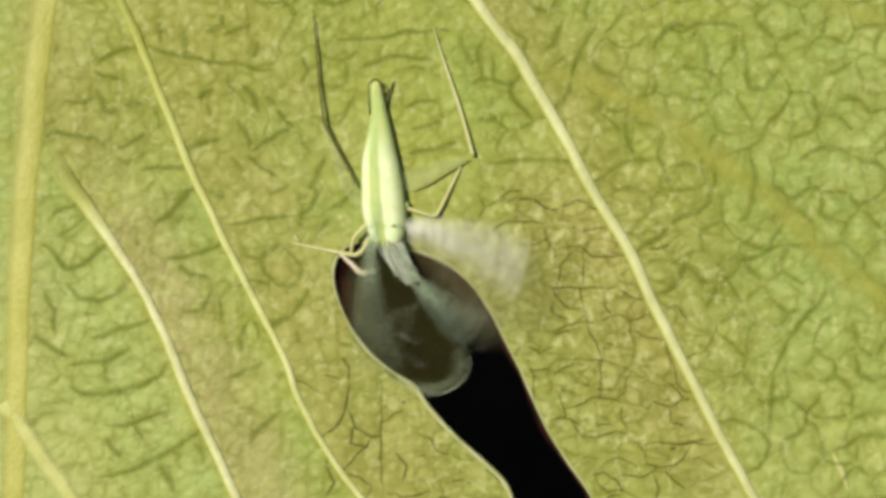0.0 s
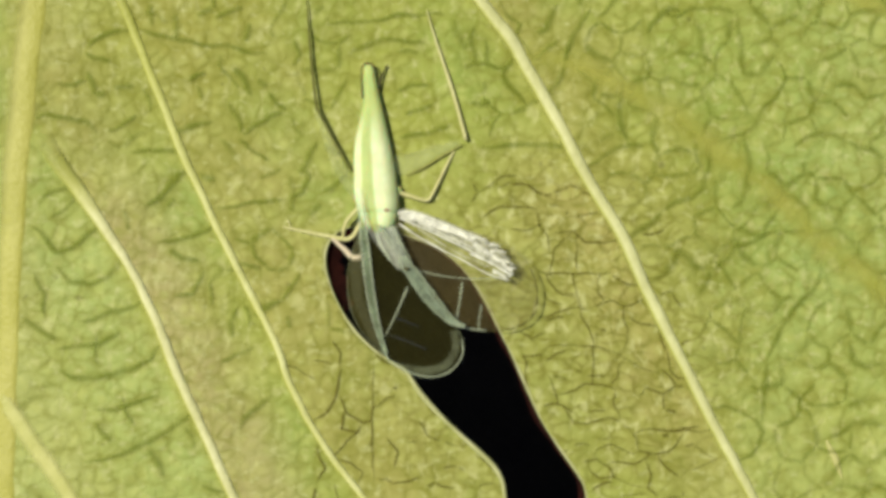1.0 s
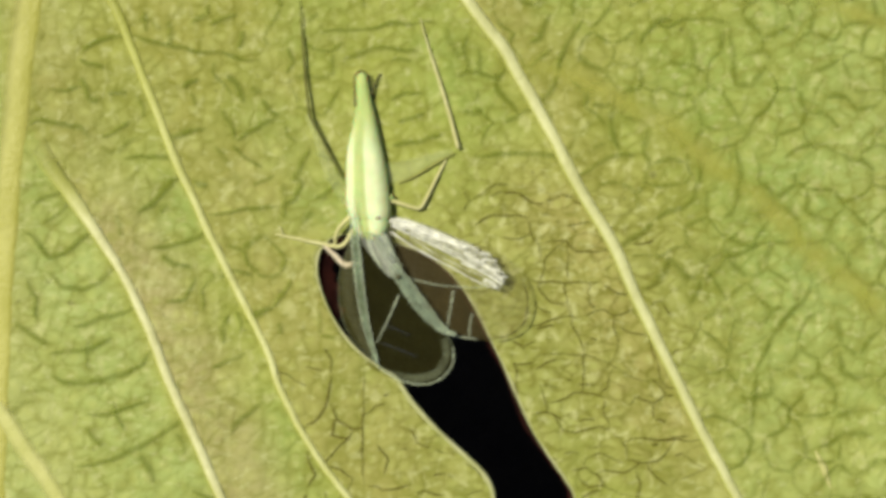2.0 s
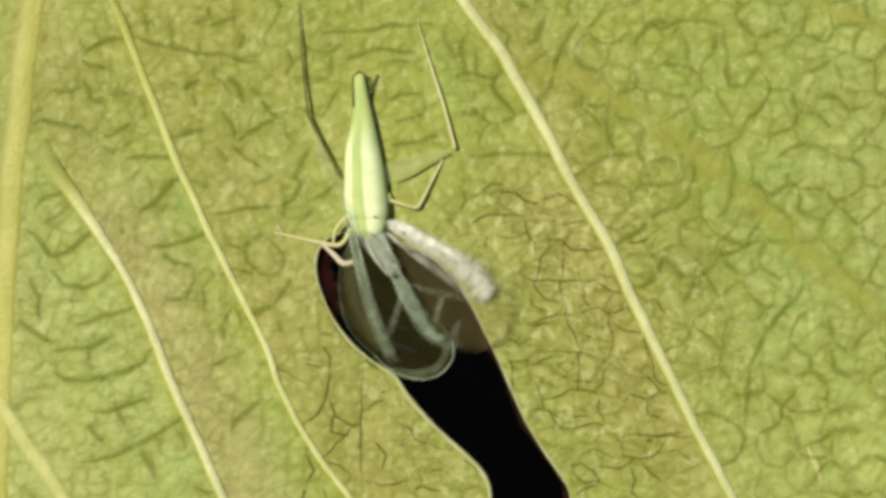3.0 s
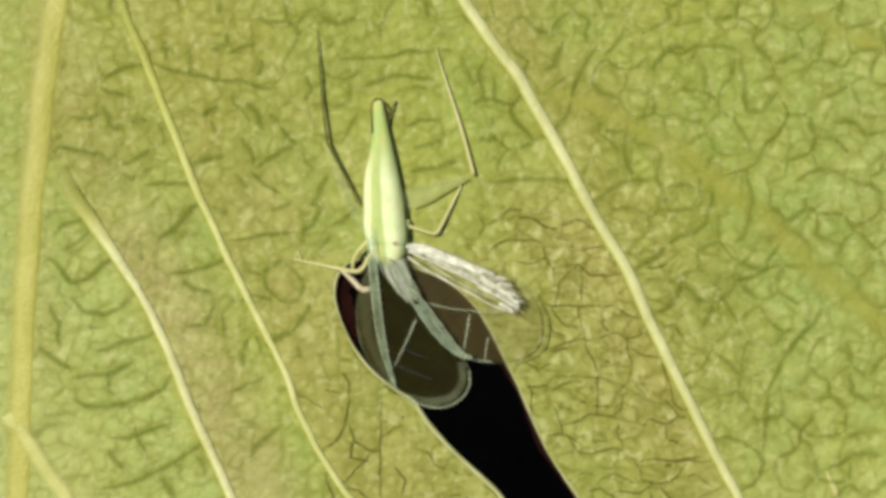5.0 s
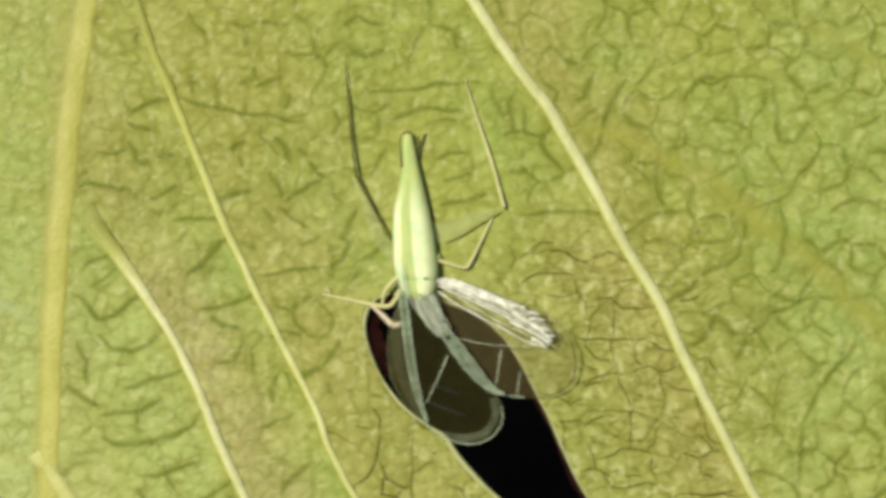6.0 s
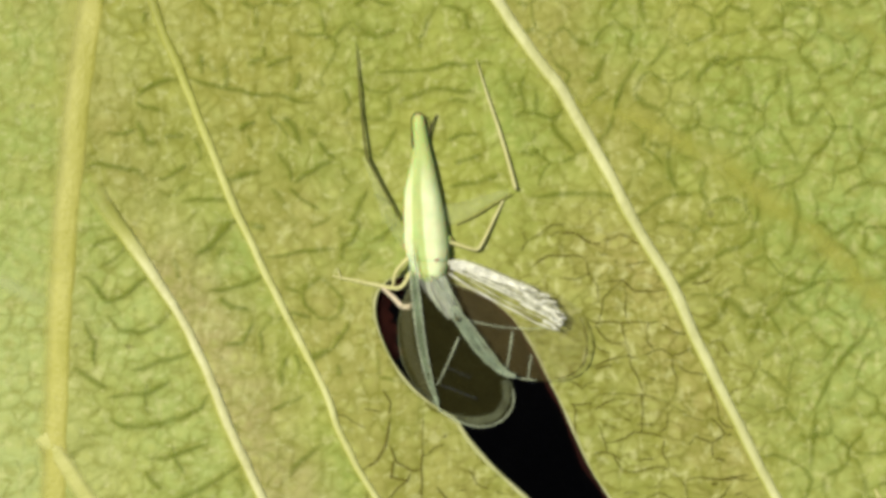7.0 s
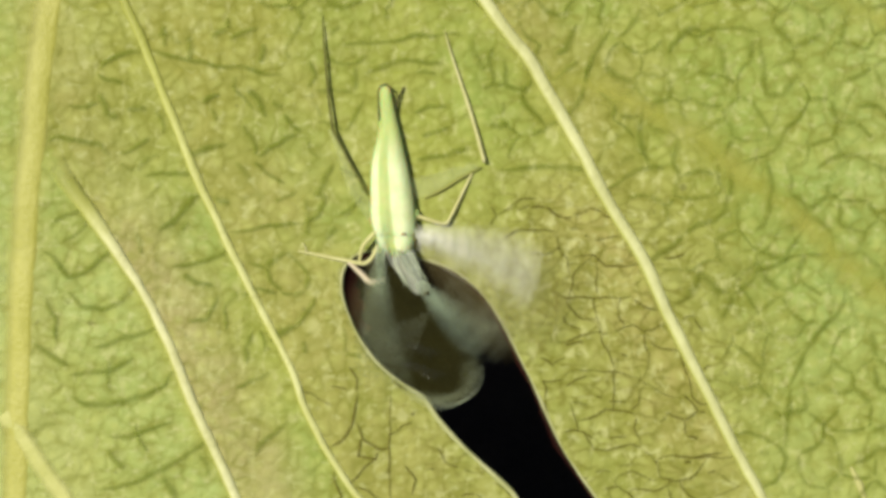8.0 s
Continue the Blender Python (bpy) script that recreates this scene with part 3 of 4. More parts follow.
cross_vein((0.95, 4.66), (0.98, 4.39), (0.93, 4.12), (1.20, 4.00), (1.40, 3.94), (1.53, 4.12))
cross_vein((0.43, 4.03), (0.64, 4.11), (0.93, 4.11))
cross_vein((1.03, 3.31), (0.83, 3.19), (0.60, 3.21))
cross_vein((1.51, 2.99), (1.83, 3.14), (2.02, 3.29))
cross_vein((0.83, 2.24), (1.45, 2.26), (2.20, 2.29), (2.51, 2.24))
cross_vein((0.65, 4.95), (0.58, 4.64), (0.62, 4.44))
cross_vein((1.45, 3.64), (1.64, 3.45), (1.83, 3.16))
cross_vein((0.85, 0.69), (1.20, 0.94), (1.45, 0.98), (1.83, 0.95), (2.08, 0.86))
cross_vein((2.08, 0.86), (2.14, 0.58), (2.30, 0.33), (2.35, -0.11))
cross_vein((2.89, 0.39), (3.14, 0.14), (3.43, 0.16))
cross_vein((2.91, 0.10), (2.95, -0.24), (2.98, -0.46))
cross_vein((1.93, -0.43), (2.33, -0.55), (2.70, -0.51), (2.95, -0.55), (3.39, -0.58), (3.76, -0.55))
cross_vein((3.76, -0.55), (4.00, -0.74))
cross_vein((2.39, -0.76), (2.51, -0.93), (2.65, -1.00))
cross_vein((2.89, -0.74), (2.95, -0.93), (3.03, -1.12))
cross_vein((2.05, -1.50), (2.45, -1.43), (2.76, -1.39), (2.98, -1.34), (3.21, -1.40))
cross_vein((3.26, -1.30), (3.51, -1.18), (3.76, -1.14), (3.95, -1.24), (4.15, -1.24))
cross_vein((4.12, -1.49), (4.39, -1.62))
cross_vein((4.01, -1.24), (4.01, -1.55), (4.08, -1.75))
cross_vein((3.08, -1.49), (3.20, -1.76))
cross_vein((2.51, -2.11), (2.83, -2.09), (3.33, -2.14), (3.76, -2.30), (4.01, -2.46), (4.26, -2.59), (4.58, -2.71))
cross_vein((1.73, -2.33), (2.01, -2.36), (2.21, -2.30))
cross_vein((3.30, -2.14), (3.33, -2.49), (3.29, -2.74))
cross_vein((3.90, -2.55), (3.85, -2.84), (3.70, -3.00))
cross_vein((2.76, -3.15), (2.95, -3.11), (3.15, -2.99), (3.58, -3.05), (3.78, -3.12))
cross_vein((3.78, -3.12), (3.75, -3.36), (3.83, -3.51))
cross_vein((2.23, -3.51), (2.45, -3.43), (2.65, -3.46))
cross_vein((2.83, -3.65), (2.90, -3.80), (3.20, -3.83), (3.70, -3.80), (3.95, -3.88))
cross_vein((3.95, -3.88), (4.14, -3.99), (4.26, -4.17), (4.33, -4.44))
cross_vein((4.38, -4.06), (4.70, -3.99), (4.98, -4.01))
cross_vein((3.43, -4.44), (3.70, -4.36), (3.96, -4.44))
cross_vein((3.93, -4.69), (4.20, -4.71), (4.48, -4.62))
cross_vein((4.28, -4.44), (4.58, -4.51), (4.98, -4.49))
cross_vein((2.30, -2.79), (2.43, -3.11), (2.49, -3.31))
cross_vein((4.95, -4.86), (5.23, -5.06))
cross_vein((4.90, -2.21), (5.03, -2.69))
cross_vein((4.76, -1.74), (4.85, -2.05), (4.93, -2.24))
cross_vein((5.38, -3.99), (5.65, -4.06))
cross_vein((1.83, -2.49), (1.85, -2.74), (1.81, -3.11))
cross_vein((3.08, -4.74), (3.39, -4.67), (3.64, -4.84))
cross_vein((3.45, -5.11), (3.76, -5.05), (4.08, -5.19))
cross_vein((4.58, -4.99), (4.53, -5.30), (4.70, -5.49))
cross_vein((1.45, 0.45), (1.83, 0.43), (1.98, 0.49))
cross_vein((1.07, 1.39), (1.33, 1.64), (1.64, 1.66))
cross_vein((0.64, 1.01), (0.80, 1.26), (0.65, 1.49))
cross_vein((2.58, 0.14), (2.45, 0.01), (2.40, -0.24))
cross_vein((3.45, -0.74), (3.48, -0.99), (3.60, -1.14))
cross_vein((-2.24, -2.59), (-2.29, -2.99), (-2.36, -3.26), (-2.55, -3.56), (-2.80, -3.75))
cross_vein((-1.79, -3.86), (-1.98, -4.11), (-2.25, -4.39))
cross_vein((-2.29, -3.24), (-2.11, -3.59), (-1.80, -3.81), (-1.54, -3.80))
cross_vein((-1.05, -3.24), (-1.24, -3.34), (-1.43, -3.51))
cross_vein((-2.80, -2.88), (-3.05, -2.76), (-3.24, -2.61))
cross_vein((-3.78, -3.21), (-4.05, -3.49), (-4.23, -3.56), (-4.42, -3.75), (-4.49, -4.01))
cross_vein((-2.43, -1.99), (-2.24, -2.30), (-2.27, -2.59))
cross_vein((-1.18, -4.11), (-0.99, -4.49), (-1.05, -4.86))
cross_vein((-2.05, -4.74), (-1.80, -4.93), (-1.90, -5.26))
cross_vein((-0.53, -3.80), (-0.36, -4.11), (-0.05, -4.26))
cross_vein((-2.80, -4.49), (-2.61, -4.86), (-2.80, -5.14))
cross_vein((-7.86, 4.44), (-7.55, 4.69), (-7.21, 4.84))
cross_vein((-7.93, 4.33), (-7.74, 4.20), (-7.34, 4.14))
cross_vein((-8.58, 3.69), (-8.18, 3.58), (-7.90, 3.71))
cross_vein((-7.30, 3.58), (-6.85, 3.61))
cross_vein((-7.45, 2.62), (-7.11, 2.76), (-6.78, 2.96))
cross_vein((-6.93, 2.12), (-6.55, 2.20), (-6.01, 2.18))
cross_vein((-8.86, 3.01), (-8.30, 2.95), (-7.93, 2.83), (-7.65, 2.56))
cross_vein((-8.90, 1.12), (-8.61, 1.26), (-8.28, 1.40))
cross_vein((-9.20, 0.53), (-8.93, 0.39), (-8.74, 0.14), (-8.55, -0.06), (-8.24, 0.00), (-7.93, 0.20), (-7.71, 0.40))
cross_vein((-8.58, -0.36), (-8.24, -0.68), (-7.80, -0.75), (-7.43, -0.62), (-7.28, -0.45))
cross_vein((-8.05, -1.60), (-7.74, -1.59), (-7.43, -1.46), (-7.05, -1.34), (-6.84, -1.24))
cross_vein((-8.51, -2.69), (-8.24, -2.84), (-7.74, -2.83), (-7.30, -2.74), (-6.93, -2.61), (-6.49, -2.43), (-6.28, -2.21))
cross_vein((-7.74, -3.56), (-7.30, -3.55), (-6.99, -3.43), (-6.68, -3.39), (-6.28, -3.23))
cross_vein((-7.95, -4.69), (-7.49, -4.64), (-7.05, -4.49), (-6.74, -4.39), (-6.43, -4.24), (-6.05, -4.01), (-5.70, -3.74))
cross_vein((-6.53, -4.44), (-6.30, -4.74), (-6.16, -5.06))
cross_vein((-8.55, -2.24), (-8.05, -2.14), (-7.55, -2.05), (-7.11, -1.86))
cross_vein((-9.30, -1.49), (-8.93, -1.80), (-8.55, -1.99))
cross_vein((-9.05, -0.49), (-8.80, -0.99), (-8.86, -1.49))
cross_vein((-6.30, 0.12), (-5.99, 0.14), (-5.61, 0.24), (-5.36, 0.36), (-5.21, 0.43))
cross_vein((-6.58, 0.88), (-6.24, 1.14), (-6.05, 1.33), (-5.84, 1.66))
cross_vein((-5.29, -0.46), (-5.53, -0.99), (-5.93, -1.00))
cross_vein((-5.80, 2.62), (-5.55, 2.76), (-5.09, 2.86))
cross_vein((-6.53, 4.79), (-6.05, 4.64), (-5.55, 4.54), (-4.80, 4.45), (-4.42, 4.39), (-3.90, 4.31))
cross_vein((-6.48, 5.41), (-6.45, 4.94))
cross_vein((-5.93, 5.20), (-5.93, 4.64))
cross_vein((-5.64, 3.75), (-5.24, 3.89))
cross_vein((-6.05, 0.01), (-5.78, -0.19), (-5.40, -0.31))
cross_vein((-4.93, -2.49), (-4.55, -2.30), (-4.17, -2.14))
cross_vein((-4.67, -1.99), (-4.74, -1.61), (-4.55, -1.30))
cross_vein((-4.17, -1.49), (-3.93, -1.30), (-3.55, -1.18))
cross_vein((-3.18, -0.49), (-3.36, -0.86), (-3.55, -1.18))
cross_vein((-4.80, -0.49), (-4.42, -0.36), (-4.05, -0.49))
cross_vein((-2.55, 4.91), (-2.18, 5.01), (-1.68, 5.04), (-1.05, 5.14), (-0.18, 5.16), (0.05, 5.14))
cross_vein((-2.08, 4.36), (-1.68, 4.49), (-1.18, 4.64), (-0.78, 4.61), (-0.40, 4.56))
cross_vein((-4.45, 2.56), (-4.17, 2.76), (-3.86, 2.95), (-3.53, 3.01))
cross_vein((-4.50, 2.46), (-4.24, 2.20), (-3.84, 1.94))
cross_vein((-2.79, 2.39), (-2.99, 2.01), (-3.20, 1.74))
cross_vein((-5.10, 0.88), (-4.29, 0.98), (-3.40, 1.09))
cross_vein((-3.80, 3.51), (-3.68, 3.26), (-3.49, 3.08))
cross_vein((-3.40, 1.09), (-3.11, 1.26), (-2.99, 1.64), (-3.20, 1.74))
cross_vein((-4.80, 3.26), (-4.58, 2.95), (-4.45, 2.56))
cross_vein((-4.67, 4.01), (-4.42, 3.76), (-4.24, 3.39))
cross_vein((-3.30, 4.64), (-3.18, 4.33), (-3.28, 4.01))
cross_vein((-5.05, 5.14), (-4.80, 5.26), (-4.42, 5.36))
cross_vein((-4.30, 5.01), (-4.35, 4.58))
cross_vein((-1.05, 3.51), (-0.68, 3.64), (-0.30, 3.61))
cross_vein((-0.99, 2.45), (-0.43, 2.58), (0.20, 2.74))
cross_vein((-0.86, 3.01), (-0.55, 3.08), (-0.24, 3.20))
cross_vein((-1.54, -2.49), (-1.55, -3.24), (-1.56, -3.99), (-1.58, -5.24))


def straight(points):
    """Keeps a line nearly straight between its corners."""
    out = []
    for a, b in zip(points, points[1:]):
        out += [a] + [(a[0] + (b[0] - a[0]) * k, a[1] + (b[1] - a[1]) * k) for k in (0.3, 0.7)]
    return out + [points[-1]]


def join_net():
    """Carries each loose end of a cross vein on to the nearest vein before it."""
    paths = [smooth(straight(p), 0.1) for p in NET_PATHS]
    ribs = [q for c in SIDE_VEINS for q in smooth(c[0], 0.2)]
    own = [k for k, p in enumerate(paths) for _ in p] + [-1] * len(ribs)
    cloud = np.array([(q.x, q.y) for p in paths for q in p] + [(q.x, q.y) for q in ribs])
    own, out = np.array(own), []
    for k, p in enumerate(paths):
        full = list(p)
        for end in (0, -1):
            e = p[end]
            d = (p[0] - p[2] if end == 0 else p[-1] - p[-3]).normalized()
            v = cloud - np.array((e.x, e.y))
            r = np.hypot(v[:, 0], v[:, 1]) + 1e-9
            r[own == k] = 99
            if r.min() < 0.12:
                continue
            c = (v[:, 0] * d.x + v[:, 1] * d.y) / r
            cost = np.where((c > 0.25) & ((own < 0) | (e.x > -3.0)), r * (1.6 - 0.6 * c), 99)
            b = int(cost.argmin())
            if cost[b] > (0.9 if e.x > 2.4 else 0.35):
                continue
            t = Vector((cloud[b][0], cloud[b][1], 0))
            m = (e + t) / 2 + Vector((-d.y, d.x, 0)) * 0.12 * noise.noise((e.x, e.y, 4.0)) + d * 0.08
            if inside(m.x, m.y, HOLE):
                continue
            tail = smooth([e, m, t], 0.1)[1:]
            full = tail[::-1] + full if end == 0 else full + tail
        out.append(full)
    return out


def cell_net(x0, x1, y0, y1, dx, dy, seed, keep):
    """The walls between uneven cells: the finest veins, as short bent lines."""
    rnd, pts = random.Random(seed), []
    for r in range(int((y1 - y0) / dy) + 1):
        for c in range(int((x1 - x0) / dx) + 1):
            pts.append(Vector((x0 + (c + 0.5 * (r % 2) + rnd.uniform(-0.36, 0.36)) * dx, y0 + (r + rnd.uniform(-0.36, 0.36)) * dy)))
    vs, _, fs, *_ = geometry.delaunay_2d_cdt(pts, [], [], 0, 1e-5)
    centre, wall = [], {}
    for k, f in enumerate(fs):
        a, b, c = (vs[i] for i in f)
        d = 2 * (a.x * (b.y - c.y) + b.x * (c.y - a.y) + c.x * (a.y - b.y))
        q = Vector(((a.length_squared * (b.y - c.y) + b.length_squared * (c.y - a.y) + c.length_squared * (a.y - b.y)) / d,
                    (a.length_squared * (c.x - b.x) + b.length_squared * (a.x - c.x) + c.length_squared * (b.x - a.x)) / d))
        centre.append(q if (q - a).length < 1.2 * max(dx, dy) else (a + b + c) / 3)
        for e in zip(f, f[1:] + f[:1]):
            wall.setdefault(tuple(sorted(e)), []).append(k)
    out = []
    for ks in wall.values():
        if len(ks) != 2:
            continue
        a, b = centre[ks[0]], centre[ks[1]]
        if not 0.08 < (a - b).length < 1.5 * dx or not keep(a, b, rnd):
            continue
        n = Vector((b.y - a.y, a.x - b.x)) * rnd.uniform(-0.12, 0.12)
        out.append(smooth([(a.x, a.y), ((a.x + b.x) / 2 + n.x, (a.y + b.y) / 2 + n.y), (b.x, b.y)], 0.1))
    return out


NET_LINES = join_net()
OWN = np.array([(q.x, q.y) for p in NET_LINES for q in p] + [(q.x, q.y) for c in SIDE_VEINS for q in smooth(c[0], 0.2)])


def is_dry(x, y):
    """The dried part of the blade round the hole."""
    return -3.3 < x and x < 4.6 - 0.5 * y and y < (1.6 if x > 0 else -1.9)


def free(a, b, gap):
    m = (a + b) / 2
    if min(((OWN - np.array(q)) ** 2).sum(1).min() for q in ((a.x, a.y), (m.x, m.y), (b.x, b.y))) < gap ** 2:
        return False
    return not any(inside(q.x, q.y, HOLE) or (abs(q.x + 0.6) < 1.4 and abs(q.y - 2) < 2.3) for q in (a, m, b))


CELLS = cell_net(-9.2, 12.5, -8.5, 9.5, 0.78, 0.70, 3, lambda a, b, r: not is_dry(a.x, a.y) and r.random() < (0.9 if a.x > 3 else 0.6 if a.x > -5.5 and a.y > -2 else 0.15) and (a - b).length > 0.15 and free(a, b, 0.10))
CELLS_DRY = cell_net(-3.2, 6.0, -7.0, 1.6, 0.62, 0.40, 8, lambda a, b, r: is_dry(a.x, a.y) and not (0.3 < a.x < 2.15 and -1.9 < a.y < 0.5) and (a - b).length < 0.65 and r.random() < (0.85 if abs(b.x - a.x) > 1.6 * abs(b.y - a.y) else 0.12) and free(a, b, 0.09))
NET_CLOUD = np.array([(q.x, q.y) for p in NET_LINES + CELLS + CELLS_DRY for q in p])


def net_distance(points):
    """How far each place lies from the nearest cross vein."""
    xy, out = np.array([(p.x, p.y) for p in points]), []
    for i in range(0, len(xy), 1000):
        d = xy[i:i + 1000, None, :] - NET_CLOUD[None, :, :]
        out.append(np.sqrt((d * d).sum(2).min(1)))
    return np.concatenate(out)


leaf = tagged(new("leaf"), "yellow-green leaf underside with raised pale veins and a torn hole", "leaf")
part("blade", blade_mesh(), [BLADE, SCAR], leaf)
rib = [(midrib_x(y), y) for y in range(-63, 47, 4)]
part("midrib", ridge(smooth(rib, 0.4), lambda s: 0.12 + 0.24 * min(1, s * 1.8), 0.10, 0.05, 3.0), RIB, leaf, "broad yellow midrib")


def stalk():
    """The leaf stalk, which bends down into the soil."""
    return rod([(midrib_x(45), 45, -0.4), (midrib_x(52), 52, -2.5), (midrib_x(58), 62, -14), (midrib_x(60), 66, -32), (midrib_x(60), 67, -46)], lambda s: 0.65 + 0.5 * s, 1.0, sides=12)


part("stalk", stalk(), STALK, leaf)

for pts_, w_, seed_, mat_, root_ in SIDE_VEINS:
    part("side_vein", ridge(smooth(pts_, 0.12), lambda s, w=w_, r=root_: w * (0.8 + 0.4 * math.sin(math.pi * min(1, s * 1.15))) + (0.15 if w > 0.1 else 0.05) * max(0.0, 1 - s / r), 0.55 if w_ < 0.18 else 0.12, 0.06, seed_), mat_, leaf, "raised cream side vein")

for k_, line_ in enumerate(NET_LINES):
    mid_ = line_[len(line_) // 2]
    dry_ = is_dry(mid_.x, mid_.y)
    w_ = (0.042 if dry_ else 0.125 if mid_.x > 3 else 0.120) * (0.85 + 0.3 * ((k_ * 7) % 5) / 4)
    part("cross_vein", ridge(line_, lambda s, w=w_: w * (0.45 + 0.55 * min(1.0, s * 5, (1 - s) * 5)), 0.03, 0.22, k_ * 1.7, -0.03), NET_DRY if dry_ else NET, leaf,
         "thin brown cross vein" if dry_ else "thin dark green cross vein")


def joined(lines, width):
    """Many short veins in one mesh."""
    me = bmesh.new()
    layers = [me.verts.layers.float.new(k) for k in ("along", "flank", "side")]
    for i, line in enumerate(lines):
        w = width * (0.7 + 0.6 * ((i * 37) % 11) / 10)
        one = ridge(line, lambda s: w * (0.7 + 0.3 * math.sin(math.pi * s)), 0.03, 0.2, i * 1.3, -0.028)
        src = [one.verts.layers.float[k] for k in ("along", "flank", "side")]
        made = {}
        for v in one.verts:
            made[v] = me.verts.new(v.co)
            for a, b in zip(layers, src):
                made[v][a] = v[b]
        for f in one.faces:
            me.faces.new([made[v] for v in f.verts])
        one.free()
    return me


tagged(part("vein_net", joined(CELLS, 0.115), NET_FAINT, leaf, "net of fine dark green veins"), kind="stuff")
tagged(part("vein_net", joined(CELLS_DRY, 0.046), NET_DRY, leaf, "net of fine dried brown veins"), kind="stuff")
part("side_vein", ridge(smooth([(8.500, -4.237), (8.675, -4.612), (8.850, -5.062)], 0.08), lambda s: 0.075 * math.sin(math.pi * (0.1 + 0.8 * s)), 0.4, 0.1, 31.0), PALE, leaf, "short pale vein stub")
part("side_vein", ridge(smooth([(1.200, 4.463), (2.700, 4.112), (4.325, 3.388), (5.575, 2.562), (6.575, 1.763), (7.700, 0.863), (8.700, -0.113), (10.200, -1.300), (13.950, -4.487)], 0.12), lambda s: 0.52 + 0.15 * s, 0.02, 0.15, 21.0, -0.024), FAINT, leaf, "broad faint yellow vein under the blade's skin")

part("side_vein", ridge(smooth([(6.6, 6.9), (7.7, 6.2), (8.9, 5.6), (9.9, 5.2), (12.0, 4.2), (16.0, 1.5)], 0.12), lambda s: 0.40 + 0.1 * s, 0.02, 0.15, 24.0, -0.024), FAINT, leaf, "broad faint yellow vein under the blade's skin")

# pale rod for the lit torn edge, thicker along the left side
part("torn_lip", tube(bmesh.new(), [Vector((v.x, v.y, height(v.x, v.y) - 0.02)) for v in HOLE + HOLE[:1]], lambda s: (0.055 if 0.15 < s < 0.36 else 0.030) + 0.008 * math.sin(s * 70), 8), LIP, leaf, "pale lip of the torn hole, the lit edge put into its colour")



def skirt():
    """The dead dark red margin, curling down and in from the torn edge."""
    bm, n, prev, first = bmesh.new(), len(HOLE), None, None
    mid = Vector((0.6, -2.6, 0))
    for i in range(n):
        a, b, c = HOLE[i - 1], HOLE[i], HOLE[(i + 1) % n]
        d = (c - a).normalized()
        inn = Vector((-d.y, d.x, 0))
        w = 0.10 + 0.06 * noise.noise((b.x * 1.3, b.y * 1.3, 3.0)) + (0.24 + 0.16 * noise.noise((b.x * 5, b.y * 5, 1.0)) if b.y > -1.4 and b.x < -1.7 else 0)
        w *= 0.15 + 0.85 * min(1.0, max(0.0, 0.3 - inn.x)) * (1.5 if b.y < -3 else 1) if not (b.y > -1.4 and b.x < -1.7) else 1.0
        row = []
        for k in range(5):
            u = k / 4
            q = b + inn * w * u
            row.append(bm.verts.new((q.x, q.y, height(b.x, b.y) - 0.05 - 0.30 * u ** 0.7)))
        if prev:
            for k in range(4):
                bm.faces.new((prev[k], prev[k + 1], row[k + 1], row[k]))
        prev, first = row, first or row
    for k in range(4):
        bm.faces.new((prev[k], prev[k + 1], first[k + 1], first[k]))
    bmesh.ops.solidify(bm, geom=bm.faces[:], thickness=0.02)
    return bm


part("torn_margin", skirt(), SCAR, leaf, "dead dark red margin inside the hole")

# ---- the planthopper ----
hopper = tagged(new("planthopper"), "pale green long-snouted planthopper with clear flicking wings on the leaf", "insect")


def hull(sections, sides=28, power=2.3):
    """A body lofted through sections (x, y, half width, z of centre, half height); carries lateral and along."""
    bm = bmesh.new()
    lat, lon = bm.verts.layers.float.new("lateral"), bm.verts.layers.float.new("along")
    path = smooth([(s[0], s[1], s[3]) for s in sections], 0.07)
    ys = [s[1] for s in sections][::-1]
    hw, hh = [s[2] for s in sections][::-1], [s[4] for s in sections][::-1]
    y0, y1, rings = 4.1, 0.4, []
    for q in path:
        w, h = float(np.interp(q.y, ys, hw)), float(np.interp(q.y, ys, hh))
        ring = []
        for k in range(sides):
            a = 2 * math.pi * k / sides
            c, s = math.cos(a), math.sin(a)
            u = math.copysign(abs(c) ** (2 / power), c)
            z = math.copysign(abs(s) ** (2 / power), s) * (1.0 if s > 0 else 0.5)
            # two low keels along the back
            keel = 0.05 * h * (math.exp(-((u + 0.45) / 0.10) ** 2) + math.exp(-((u - 0.45) / 0.10) ** 2)) if s > 0 else 0
            v = bm.verts.new((q.x + u * w, q.y, q.z + z * h + keel))
            v[lat], v[lon] = u, (y0 - q.y) / (y0 - y1)
            ring.append(v)
        rings.append(ring)
    for a, b in zip(rings, rings[1:]):
        for k in range(sides):
            bm.faces.new((a[k], b[k], b[(k + 1) % sides], a[(k + 1) % sides]))
    bm.faces.new(rings[0])
    bm.faces.new(rings[-1][::-1])
    return bm


def sec(p, w, z, h):
    return (p[0], p[1], w, z, h)


